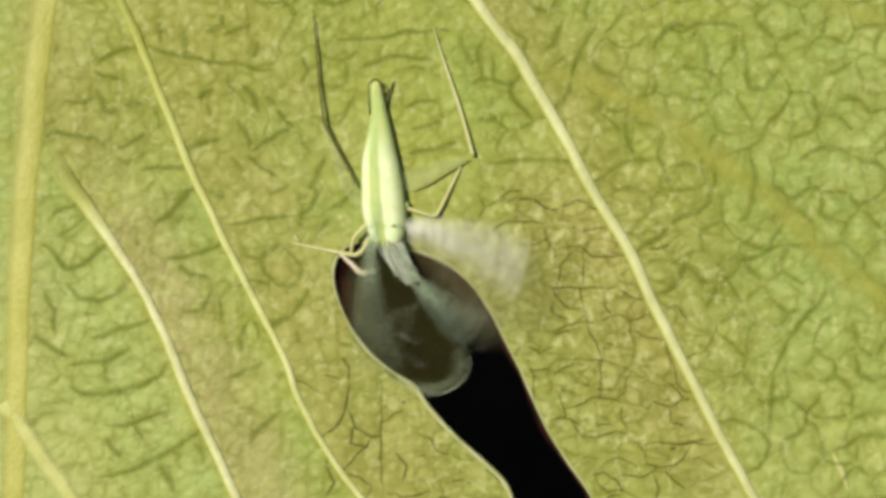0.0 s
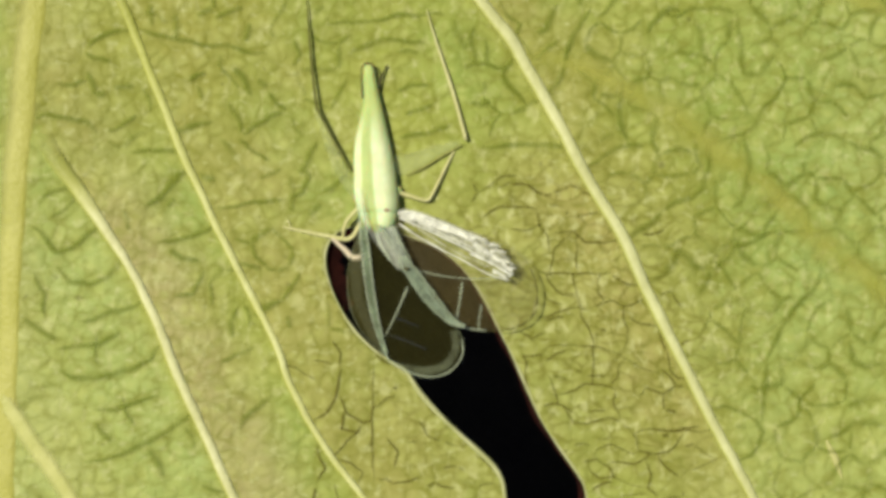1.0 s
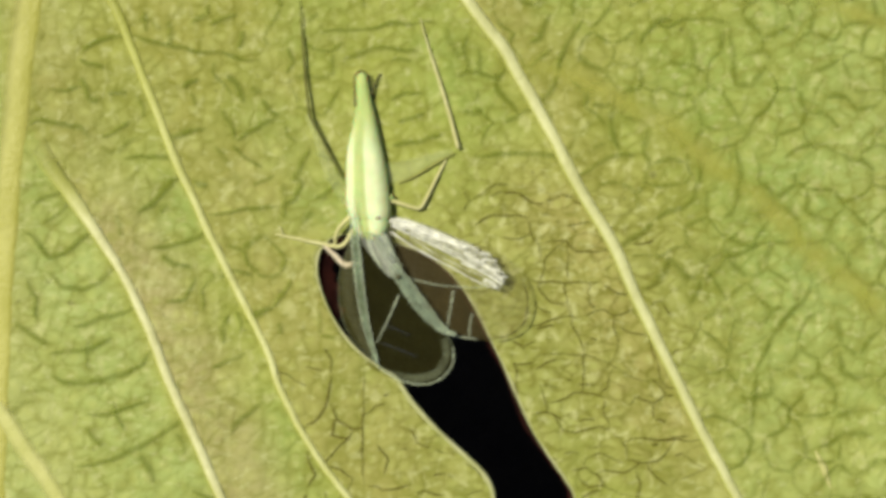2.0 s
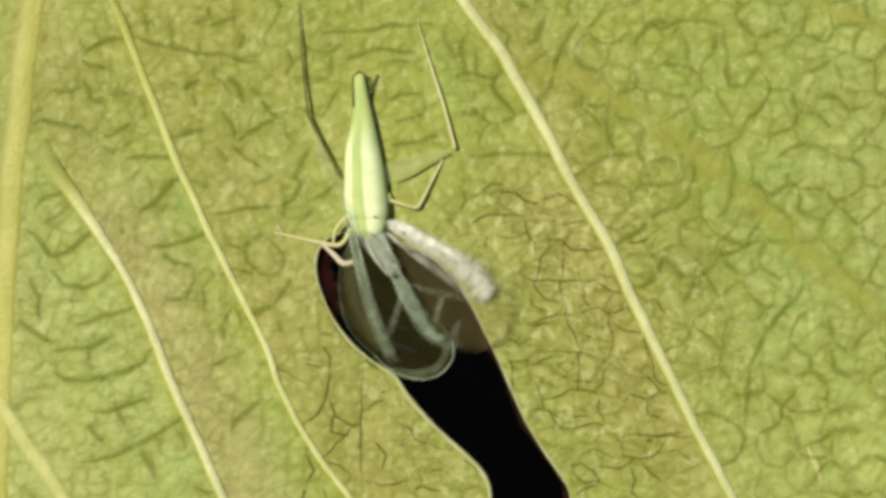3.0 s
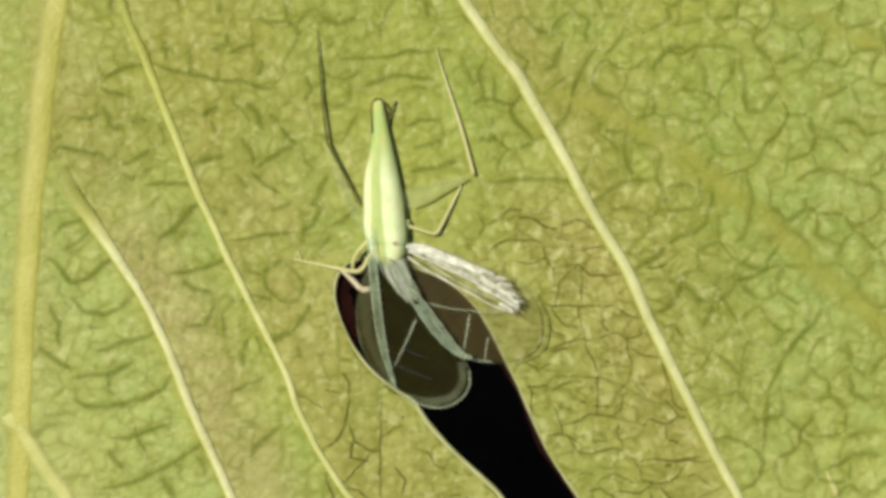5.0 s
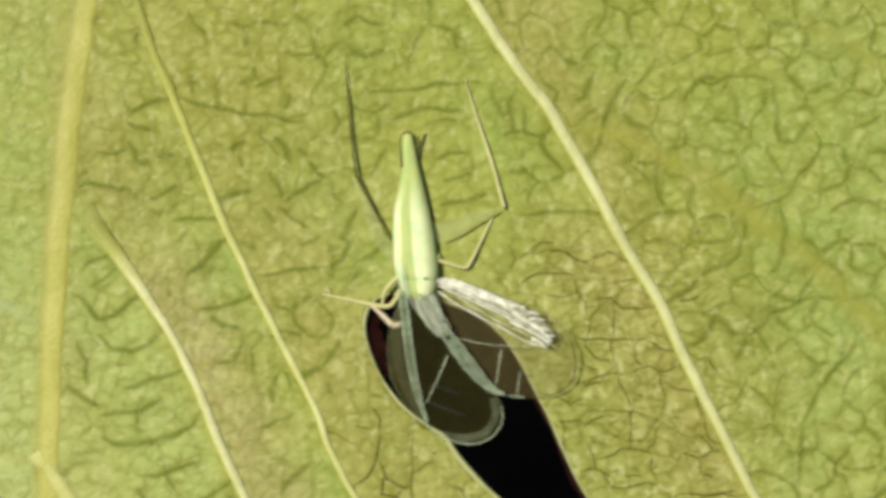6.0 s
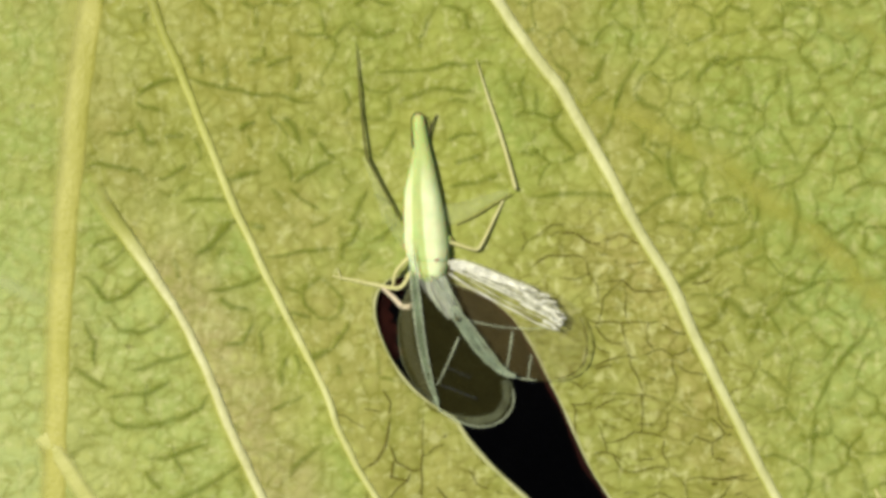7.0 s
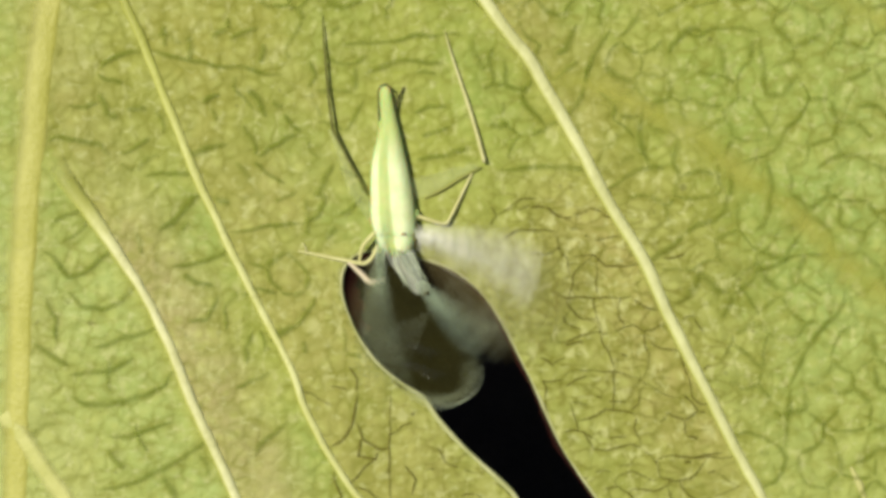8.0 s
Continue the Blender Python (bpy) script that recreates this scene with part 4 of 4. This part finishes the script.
part("head", hull([sec((-1.638, 4.082), 0.06, 0.16, 0.05), sec((-1.638, 4.008), 0.11, 0.16, 0.09), sec((-1.613, 3.735), 0.145, 0.16, 0.12), sec((-1.576, 3.338), 0.19, 0.16, 0.16),
                   sec((-1.551, 2.928), 0.265, 0.17, 0.21), sec((-1.548, 2.365), 0.39, 0.18, 0.27), sec((-1.511, 1.870), 0.455, 0.20, 0.32), sec((-1.486, 1.523), 0.475, 0.21, 0.344), sec((-1.474, 1.325), 0.488, 0.22, 0.36), sec((-1.449, 1.102), 0.49, 0.23, 0.37),
                   sec((-1.425, 0.90), 0.466, 0.242, 0.366), sec((-1.412, 0.80), 0.42, 0.25, 0.34), sec((-1.405, 0.74), 0.30, 0.25, 0.22)]), BODY, hopper, "pale green tapering head with white stripes")
part("thorax", hull([sec((-1.43, 0.93), 0.34, 0.25, 0.24), sec((-1.415, 0.84), 0.40, 0.255, 0.325), sec((-1.405, 0.74), 0.425, 0.265, 0.352), sec((-1.390, 0.60), 0.385, 0.28, 0.335),
                     sec((-1.378, 0.47), 0.30, 0.305, 0.28), sec((-1.368, 0.38), 0.20, 0.32, 0.20), sec((-1.360, 0.321), 0.10, 0.33, 0.10)]), BODY, hopper, "pale yellow-green thorax with white stripes")
part("abdomen", hull([sec((-1.347, 0.507), 0.34, 0.30, 0.22), sec((-1.211, 0.198), 0.32, 0.30, 0.20), sec((-1.038, -0.173), 0.20, 0.32, 0.16), sec((-0.915, -0.457), 0.07, 0.33, 0.06)]), GREY, hopper, "short grey-green abdomen under the wings")


def bead(c, r, squash=(1, 1, 1)):
    bm = bmesh.new()
    bmesh.ops.create_icosphere(bm, subdivisions=2, radius=r)
    bm.transform(Matrix.Translation(c) @ Matrix.Diagonal((*squash, 1)))
    return bm


part("eye", bead((*(-1.904, 1.150), 0.22), 0.085, (0.8, 1.3, 1)), EYE, hopper, "small brown eye")
part("eye", bead((*(-0.964, 1.298), 0.20), 0.075, (0.8, 1.3, 1)), SKIN, hopper)
part("spot", bead((*(-1.230, 0.840), 0.60), 0.045, (1.2, 0.7, 0.4)), EYE, hopper, "tiny rusty spot on the thorax")
part("snout_keel", rod([(*(-1.759, 3.294), 0.25), (*(-1.783, 3.728), 0.26), (*(-1.783, 3.963), 0.26), (*(-1.659, 4.074), 0.27), (*(-1.523, 4.012), 0.26), (*(-1.452, 3.809), 0.22)], lambda s: 0.012 + 0.012 * abs(2 * s - 1)), DARK, hopper, "dark thin keel round the snout tip")
part("antenna", rod([(*(-1.429, 3.518), 0.15), (*(-1.381, 3.721), 0.12), (*(-1.234, 4.050), 0.08)], lambda s: 0.032 - 0.016 * s), DARK, hopper, "short dark bristle beside the snout")


def leg(name, points, radii, material, label="", flat=1.0):
    path = [Vector((*p, z)) for p, z in points]
    k = len(radii) - 1
    r = lambda s: float(np.interp(s * k, range(k + 1), radii))
    return part(name, tube(bmesh.new(), smooth(path, 0.06), r, 10, flat), material, hopper, label)


leg("front_thigh", [((-1.889, 1.193), .15), ((-2.312, 1.852), .15), ((-2.623, 2.623), .15), ((-2.847, 3.120), .15)], (0.16, 0.15, 0.10, 0.045), PALE_LEG, "pale green translucent front thigh", 0.4)
# left ridge and shin are drawn as the clear leg's dark shadow line
leg("thigh_ridge_shade", [((-2.012, 1.689), .17), ((-2.261, 2.149), .17), ((-2.546, 2.671), .17), ((-2.782, 3.118), .17)], (0.018, 0.026, 0.029, 0.030), SHADED_LEG)
leg("front_shin", [((-2.782, 3.105), .17), ((-2.897, 4.116), .14), ((-2.975, 5.10), .10), ((-3.02, 5.65), .05)], (0.030, 0.029, 0.022, 0.006), SHADED_LEG, "long thin front shin, its shadow put into the dark olive colour")
leg("front_thigh", [((-1.095, 1.817), .12), ((-0.610, 1.954), .12), ((-0.112, 2.178), .12), ((0.348, 2.327), .12)], (0.25, 0.21, 0.12, 0.05), PALE_LEG, "pale green flattened front thigh", 0.3)
# the right thigh's ridge doubles as the shadow line under its lower edge
leg("thigh_ridge_shade", [((-0.822, 1.619), .10), ((-0.473, 1.768), .10), ((-0.050, 2.030), .10), ((0.423, 2.304), .10)], (0.010, 0.022, 0.021, 0.014), GREEN_LEG)
leg("front_shin", [((0.509, 2.398), 0.16), ((0.224, 3.433), 0.13), ((-0.125, 4.496), 0.10), ((-0.29, 5.03), 0.08), ((-0.36, 5.30), 0.05)], (0.043, 0.042, 0.037, 0.025, 0.008), LEG, "straw-coloured front shin")
leg("middle_leg", [((-1.067, 1.278), 0.20), ((-0.695, 1.154), 0.20), ((-0.360, 1.068), 0.17), ((-0.249, 1.181), 0.15), ((0.000, 1.681), 0.11), ((0.237, 2.158), 0.05)], (0.052, 0.043, 0.038, 0.038, 0.034, 0.026), LEG, "straw-coloured bent middle leg")
leg("middle_leg", [((-1.781, 0.606), 0.28), ((-2.032, 0.235), 0.24), ((-2.472, 0.273), 0.17), ((-3.039, 0.386), 0.10), ((-3.545, 0.487), 0.04)], (0.05, 0.05, 0.045, 0.035, 0.015), LEG, "straw-coloured middle leg with splayed foot")
leg("claw", [((-3.341, 0.411), 0.07), ((-3.392, 0.561), 0.06), ((-3.445, 0.662), 0.04)], (0.02, 0.016, 0.01), LEG)
leg("hind_leg", [((-1.656, -0.136), .30), ((-1.953, -0.185), .30), ((-2.180, 0.012), .25), ((-2.434, 0.236), .18)], (0.06, 0.065, 0.06, 0.04), PINK_LEG, "pinkish bent hind leg over the hole")
leg("hind_leg", [((-1.755, 0.976), .30), ((-2.001, 0.729), .32), ((-2.138, 0.544), .30), ((-2.207, 0.211), .22)], (0.05, 0.05, 0.045, 0.03), LEG, "pale hind leg tucked at the side")


def membrane(outline, tilt):
    """A thin cambered wing sheet with a real thickness; tilt(x, y) gives its height."""
    ring = smooth(outline, 0.12, True)
    pts = [(v.x, v.y) for v in ring]
    edges = [(i, (i + 1) % len(ring)) for i in range(len(ring))]
    xs, ys = [p[0] for p in pts], [p[1] for p in pts]
    for i in range(40):
        for j in range(40):
            x, y = min(xs) + 0.15 * i, min(ys) + 0.15 * j
            if inside(x, y, ring) and min((x - p[0]) ** 2 + (y - p[1]) ** 2 for p in pts) > 0.006:
                pts.append((x, y))
    vs, _, fs, *_ = geometry.delaunay_2d_cdt([Vector(p) for p in pts], edges, [], 1, 1e-5)
    bm = bmesh.new()
    vv = [bm.verts.new((v.x, v.y, tilt(v.x, v.y))) for v in vs]
    for f in fs:
        bm.faces.new([vv[i] for i in f])
    bmesh.ops.recalc_face_normals(bm, faces=bm.faces[:])
    bmesh.ops.solidify(bm, geom=bm.faces[:], thickness=0.012)
    return bm, ring


def over(points, tilt, lift=0.015):
    return [(p[0], p[1], tilt(p[0], p[1]) + lift) for p in points]


def wing(outline, tilt, pivot, label, rim, sheet, edge):
    bm, ring = membrane(outline, tilt)
    w = part("wing", bm, sheet, hopper, label, pivot)
    part("wing_rim", tube(bmesh.new(), [Vector((v.x, v.y, tilt(v.x, v.y))) for v in ring + ring[:1]], lambda s: rim + 0.3 * rim * math.sin(s * 40), 6), edge, w)
    return w


def slope_l(x, y):
    return 0.72 + 0.05 * noise.noise((x * 0.9, y * 0.9, 2.0)) + 0.06 * math.sin((x + y) * 1.3)


def slope_r(x, y):
    return 0.42 + 0.05 * noise.noise((x * 0.9, y * 0.9, 6.0)) + 0.05 * math.sin((x - y) * 1.1)


PIVOT_L, PIVOT_R = (-1.449, 0.438, 0.7), (-1.45, 0.75, 0.42)
wing_l = wing([(-1.655, 0.474), (-1.874, 0.134), (-2.044, -0.474), (-1.995, -1.204), (-1.752, -1.752), (-1.363, -2.153), (-1.095, -2.421), (-0.681, -2.664), (-0.231, -2.749), (0.170, -2.616),
               (0.414, -2.299), (0.414, -1.934), (0.195, -1.594), (-0.231, -1.204), (-0.596, -0.718), (-0.876, -0.170), (-1.144, 0.353), (-1.411, 0.499)], slope_l, PIVOT_L, "clear smoky wing with pale veins, over the hole", 0.020, GLASSY, WSOFT)
for pts_, r_, mat_ in [([(-1.314, 0.450), (-1.217, 0.012), (-1.058, -0.353)], 0.05, WSOFT), ([(-1.460, 0.450), (-1.363, 0.134), (-1.144, -0.255)], 0.03, WVEIN),
                       ([(-1.060, -1.450), (-0.800, -1.560), (-0.500, -1.690)], 0.028, WGLINT),
                       ([(-1.363, -2.153), (-1.095, -2.421), (-0.681, -2.664), (-0.231, -2.749), (0.170, -2.616), (0.414, -2.299), (0.414, -1.934)], 0.022, WVEIN), ([(-1.150, -1.840), (-0.760, -1.990), (-0.350, -2.160)], 0.032, WGLINT), ([(-1.095, -2.445), (-0.535, -2.628), (0.024, -2.518), (0.268, -2.153), (0.219, -1.752)], 0.12, WSOFT)]:
    part("wing_vein", rod(over(pts_, slope_l), lambda s, r=r_: r * (1 - 0.3 * s) * min(1.0, 0.25 + s * 4), sides=8, flat=0.4), mat_, wing_l)


def slope_f(x, y):
    return slope_l(x, y) + 0.09


wing_f = wing([(-1.655, 0.474), (-1.874, 0.134), (-2.044, -0.474), (-1.995, -1.204), (-1.752, -1.752), (-1.363, -2.153), (-1.200, -2.300), (-1.330, -1.630), (-1.470, -0.961), (-1.580, 0.012)],
              slope_f, PIVOT_L, "narrow clear front wing with two pale green veins", 0.012, GLASSY, WFILM)
for pts_, r_, mat_ in [([(-1.797, 1.295), (-1.740, 0.742), (-1.667, 0.012), (-1.545, -0.961), (-1.411, -1.630), (-1.217, -2.238)], 0.085, WSTRIP), ([(-1.801, 0.255), (-1.874, -0.353), (-1.801, -1.083), (-1.557, -1.691), (-1.314, -2.080)], 0.15, WFILM),
                       ([(-1.748, 1.295), (-1.667, 0.620), (-1.582, -0.109), (-1.472, -0.961), (-1.350, -1.630), (-1.192, -2.275)], 0.030, WVEIN), ([(-1.858, 1.234), (-1.801, 0.560), (-1.740, -0.109), (-1.630, -0.961), (-1.448, -1.691), (-1.144, -2.421)], 0.024, WVEIN)]:
    part("wing_vein", rod(over(pts_, slope_f), lambda s, r=r_: r * (1 - 0.3 * s) * min(1.0, 0.25 + s * 4), sides=8, flat=0.4), mat_, wing_f)


def slope_b(x, y):
    return slope_l(x, y) + 0.05


BAND = [(-0.900, -0.182), (-0.779, -0.377), (-0.633, -0.560), (-0.328, -0.985), (-0.012, -1.363), (0.255, -1.594), (0.480, -1.665)]
PIVOT_B = (-0.88, -0.25, 0.77)
wing_b = part("wing", rod(over(BAND, slope_b), lambda s: 0.02 + (0.150 + 0.012 * math.sin(s * 31)) * math.sin(math.pi * (0.2 + 0.77 * s)) ** 0.8, sides=10, flat=0.2), WBAND, hopper, "folded grey-green hind wing", PIVOT_B)


def beside(points, off):
    """The same line moved sideways by off(s)."""
    q = smooth(points, 0.08)
    out = []
    for i, v in enumerate(q):
        d = (q[min(i + 1, len(q) - 1)] - q[max(i - 1, 0)]).normalized()
        o = off(i / (len(q) - 1))
        out.append((v.x - d.y * o, v.y + d.x * o))
    return out


for o_, r_ in ((0.125, 0.024), (-0.125, 0.024), (0.045, 0.014), (-0.055, 0.012)):
    part("wing_vein", rod(over(beside(BAND, lambda s, o=o_: o * math.sin(math.pi * (0.2 + 0.77 * s)) ** 0.8), slope_b, 0.03), lambda s, r=r_: r * (1 - 0.4 * s), sides=6, flat=0.6), WVEIN, wing_b)
part("wing_root", rod(over([(-1.217, 0.450), (-1.046, 0.134), (-0.876, -0.182), (-0.730, -0.426)], slope_b, 0.02), lambda s: (0.11 + 0.04 * math.sin(math.pi * s) + 0.02 * math.sin(s * 17)) * min(1.0, (1.02 - s) * 1.6), sides=10, flat=0.25), WROOT, hopper, "pale grey thickened wing root")
for k_ in range(6):
    o_ = -0.15 + 0.06 * k_
    part("root_vein", rod(over([(-1.24 + o_ * 1.3, 0.47 + 0.05 * math.sin(k_ * 2.1)), (-1.06 + o_, 0.13), (-0.88 + o_ * 1.1, -0.18 + 0.03 * math.sin(k_ * 3.7)), (-0.75 + o_ * 0.6, -0.42)], slope_b, 0.04), lambda s, r=0.016 + 0.012 * (k_ % 3): r * (1 - 0.85 * s), sides=6, flat=0.6), WVEIN, hopper)
part("wing_vein", rod(over([(-0.754, -0.815), (-0.973, -1.326), (-1.217, -1.837)], slope_f), lambda s: 0.024 * (1 - 0.3 * s), sides=6, flat=0.6), WVEIN, wing_f)
part("wing_spot", bead((-0.778, -0.425, 0.84), 0.05, (1.2, 0.9, 0.4)), DARK, wing_b)

wing_r = wing([(-1.034, 0.701), (-0.418, 0.701), (0.271, 0.505), (0.960, 0.283), (1.526, 0.012), (1.870, -0.332), (2.030, -0.788), (2.043, -1.194), (1.895, -1.538), (1.526, -1.735), (0.960, -1.797),
               (0.443, -1.710), (0.074, -1.464), (-0.394, -0.788), (-0.763, -0.111), (-0.984, 0.443)], slope_r, PIVOT_R, "clear rounded wing with a silvery folded front edge", 0.008, HAZY, WFILM)
part("wing_rim", rod(over([(1.900, -0.420), (2.030, -0.788), (2.043, -1.194), (1.895, -1.538), (1.526, -1.735), (1.100, -1.800)], slope_r, 0.0), lambda s: 0.008 + 0.016 * abs(math.sin(s * 21)) * math.sin(math.pi * s), step=0.04, sides=6), WEDGE, wing_r, "dark speckled outer wing edge")
for pts_, r_ in [([(-0.603, -0.455), (0.074, -0.603), (0.812, -0.652), (1.366, -0.628)], 0.018), ([(0.418, -0.726), (0.345, -1.218), (0.271, -1.637)], 0.024), ([(0.837, -1.218), (0.788, -1.489), (0.763, -1.760)], 0.022),
                 ([(-0.394, -0.849), (0.012, -1.415), (0.381, -1.686), (0.935, -1.784)], 0.03)]:
    part("wing_vein", rod(over(pts_, slope_r), lambda s, r=r_: r * (1 - 0.3 * s), sides=6, flat=0.6), WVEIN, wing_r)


def pleats():
    """The pleated silvery front edge, broad at the root, toothed towards the end."""
    top = smooth([(-0.980, 0.845), (-0.539, 0.820), (0.073, 0.600), (0.747, 0.282), (1.237, -0.037), (1.604, -0.478)], 0.05)
    low = smooth([(-0.955, 0.527), (-0.563, 0.282), (-0.049, -0.037), (0.465, -0.306), (0.955, -0.527), (1.445, -0.698)], 0.05)
    bm, rows_ = bmesh.new(), []
    rnd = random.Random(9)
    n, m = 46, 17
    for i in range(n):
        s = 0.94 * i / (n - 1)
        a, b = top[round(s * (len(top) - 1))], low[round(s * (len(low) - 1))]
        tooth = 0.06 * rnd.random() * (s > 0.55)
        row = []
        for j in range(m):
            v = 0.62 * j / (m - 1)
            q = a.lerp(b, v)
            q += (a - b).normalized() * tooth * (1 - v)
            z = slope_r(q.x, q.y) + 0.05 + 0.055 * math.sin(v * math.pi * 5) * (0.5 + s) + 0.02 * rnd.random()
            row.append(bm.verts.new((q.x, q.y, z)))
        rows_.append(row)
    for a, b in zip(rows_, rows_[1:]):
        for j in range(m - 1):
            bm.faces.new((a[j], a[j + 1], b[j + 1], b[j]))
    bmesh.ops.solidify(bm, geom=bm.faces[:], thickness=0.01)
    return bm


part("pleated_edge", pleats(), SILVER, wing_r, "silvery white pleated wing edge")
for pts_, r_ in (([(-0.931, 0.747), (-0.539, 0.673), (-0.049, 0.478), (0.539, 0.257)], 0.10), ([(-0.833, 0.820), (-0.171, 0.624), (0.441, 0.380), (0.955, 0.184)], 0.045)):
    part("pleat_ridge", rod(over(pts_, slope_r, 0.08), lambda s, r=r_: r * (1 - 0.7 * s ** 1.5) * (1 + 0.12 * math.sin(s * 19 + r * 200) + 0.08 * math.sin(s * 47)), step=0.05, sides=8, flat=0.2), WHITE, wing_r)
TOP = [(-0.980, 0.845), (-0.539, 0.800), (0.073, 0.580), (0.747, 0.262), (1.200, -0.037), (1.540, -0.440)]
LOW = [(-0.955, 0.527), (-0.563, 0.282), (-0.049, -0.037), (0.465, -0.306), (0.955, -0.527), (1.445, -0.698)]
for k_, (v_, a_, b_, r_) in enumerate(((0.10, 0, 3, 0.035), (0.25, 0, 5, 0.022), (0.40, 1, 5, 0.016), (0.55, 0, 5, 0.018), (0.76, 1, 5, 0.010), (0.97, 0, 5, 0.022), (0.62, 3, 5, 0.030), (0.33, 3, 5, 0.024))):
    line_ = [(p[0] + (q[0] - p[0]) * v_ + 0.02 * math.sin(k_ * 5 + i), p[1] + (q[1] - p[1]) * v_ + 0.02 * math.sin(k_ * 3 + 2 * i)) for i, (p, q) in enumerate(zip(TOP, LOW))][a_:b_ + 1]
    part("pleat_ridge", rod(over(line_, slope_r, 0.10), lambda s, r=r_: r * (1 - 0.45 * s) * (1 + 0.25 * math.sin(s * 23 + r * 300)), step=0.05, sides=6, flat=0.5), WHITE, wing_r)
for p_, q_ in (((0.588, 0.233), (0.906, 0.184)), ((1.004, 0.086), (1.249, 0.037)), ((1.029, -0.061), (1.371, -0.086)), ((1.224, -0.257), (1.543, -0.355)), ((1.298, -0.478), (1.592, -0.429)), ((1.078, -0.478), (1.396, -0.673))):
    part("pleat_tooth", rod(over([p_, ((p_[0] + q_[0]) / 2, (p_[1] + q_[1]) / 2 + 0.03), q_], slope_r, 0.07), lambda s: 0.05 - 0.03 * s, sides=6), WHITE, wing_r)

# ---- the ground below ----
# assumed soil, added so the hole looks down on something near black
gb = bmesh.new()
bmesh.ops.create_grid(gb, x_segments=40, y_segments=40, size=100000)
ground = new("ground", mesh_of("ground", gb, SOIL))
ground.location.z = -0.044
tagged(ground, "assumed bare soil, coloured near black for the shade under the leaf", "ground", kind="structure")


# ---- the wings' flicks ----
FLICKS = (0, 12, 24, 27, 39, 51, 63, 66, 78, 91, 105, 108, 120, 134, 147, 162, 174, 186, 189, 201, 213, 216, 228, 240)
HALF = (9, 54, 159, 177, 225)


def motions():
    turn_r = {}
    for f in range(-2, 243):
        turn_r[f] = 0.0
    for f in FLICKS:
        for k, v in ((-1, -9.0), (0, 7.5), (1, 24.0), (2, 3.0)):
            turn_r[f + k] = v
    for f in HALF:
        for k, v in ((-1, -2.0), (0, 5.0), (1, 12.0), (2, 1.0)):
            turn_r[f + k] = max(turn_r.get(f + k, 0.0), v)
    rows = {"r": [], "l": [], "f": [], "b": []}
    for f in range(0, 241):
        a = turn_r[f]
        for key, pivot, turn in (("r", PIVOT_R, (0, -0.5 * a, a)), ("l", PIVOT_L, (0.2 * a, -1.1 * a, -0.25 * a)), ("f", PIVOT_L, (0, 0.2 * a, -1.15 * a)), ("b", PIVOT_B, (0, 0, 1.2 * a))):
            rows[key].append((f / FPS, Matrix.Translation(Vector(pivot) / 1000) @ pose(0, 0, 0, *turn)))
    walk(wing_r, rows["r"])
    walk(wing_l, rows["l"])
    walk(wing_f, rows["f"])
    walk(wing_b, rows["b"])


motions()
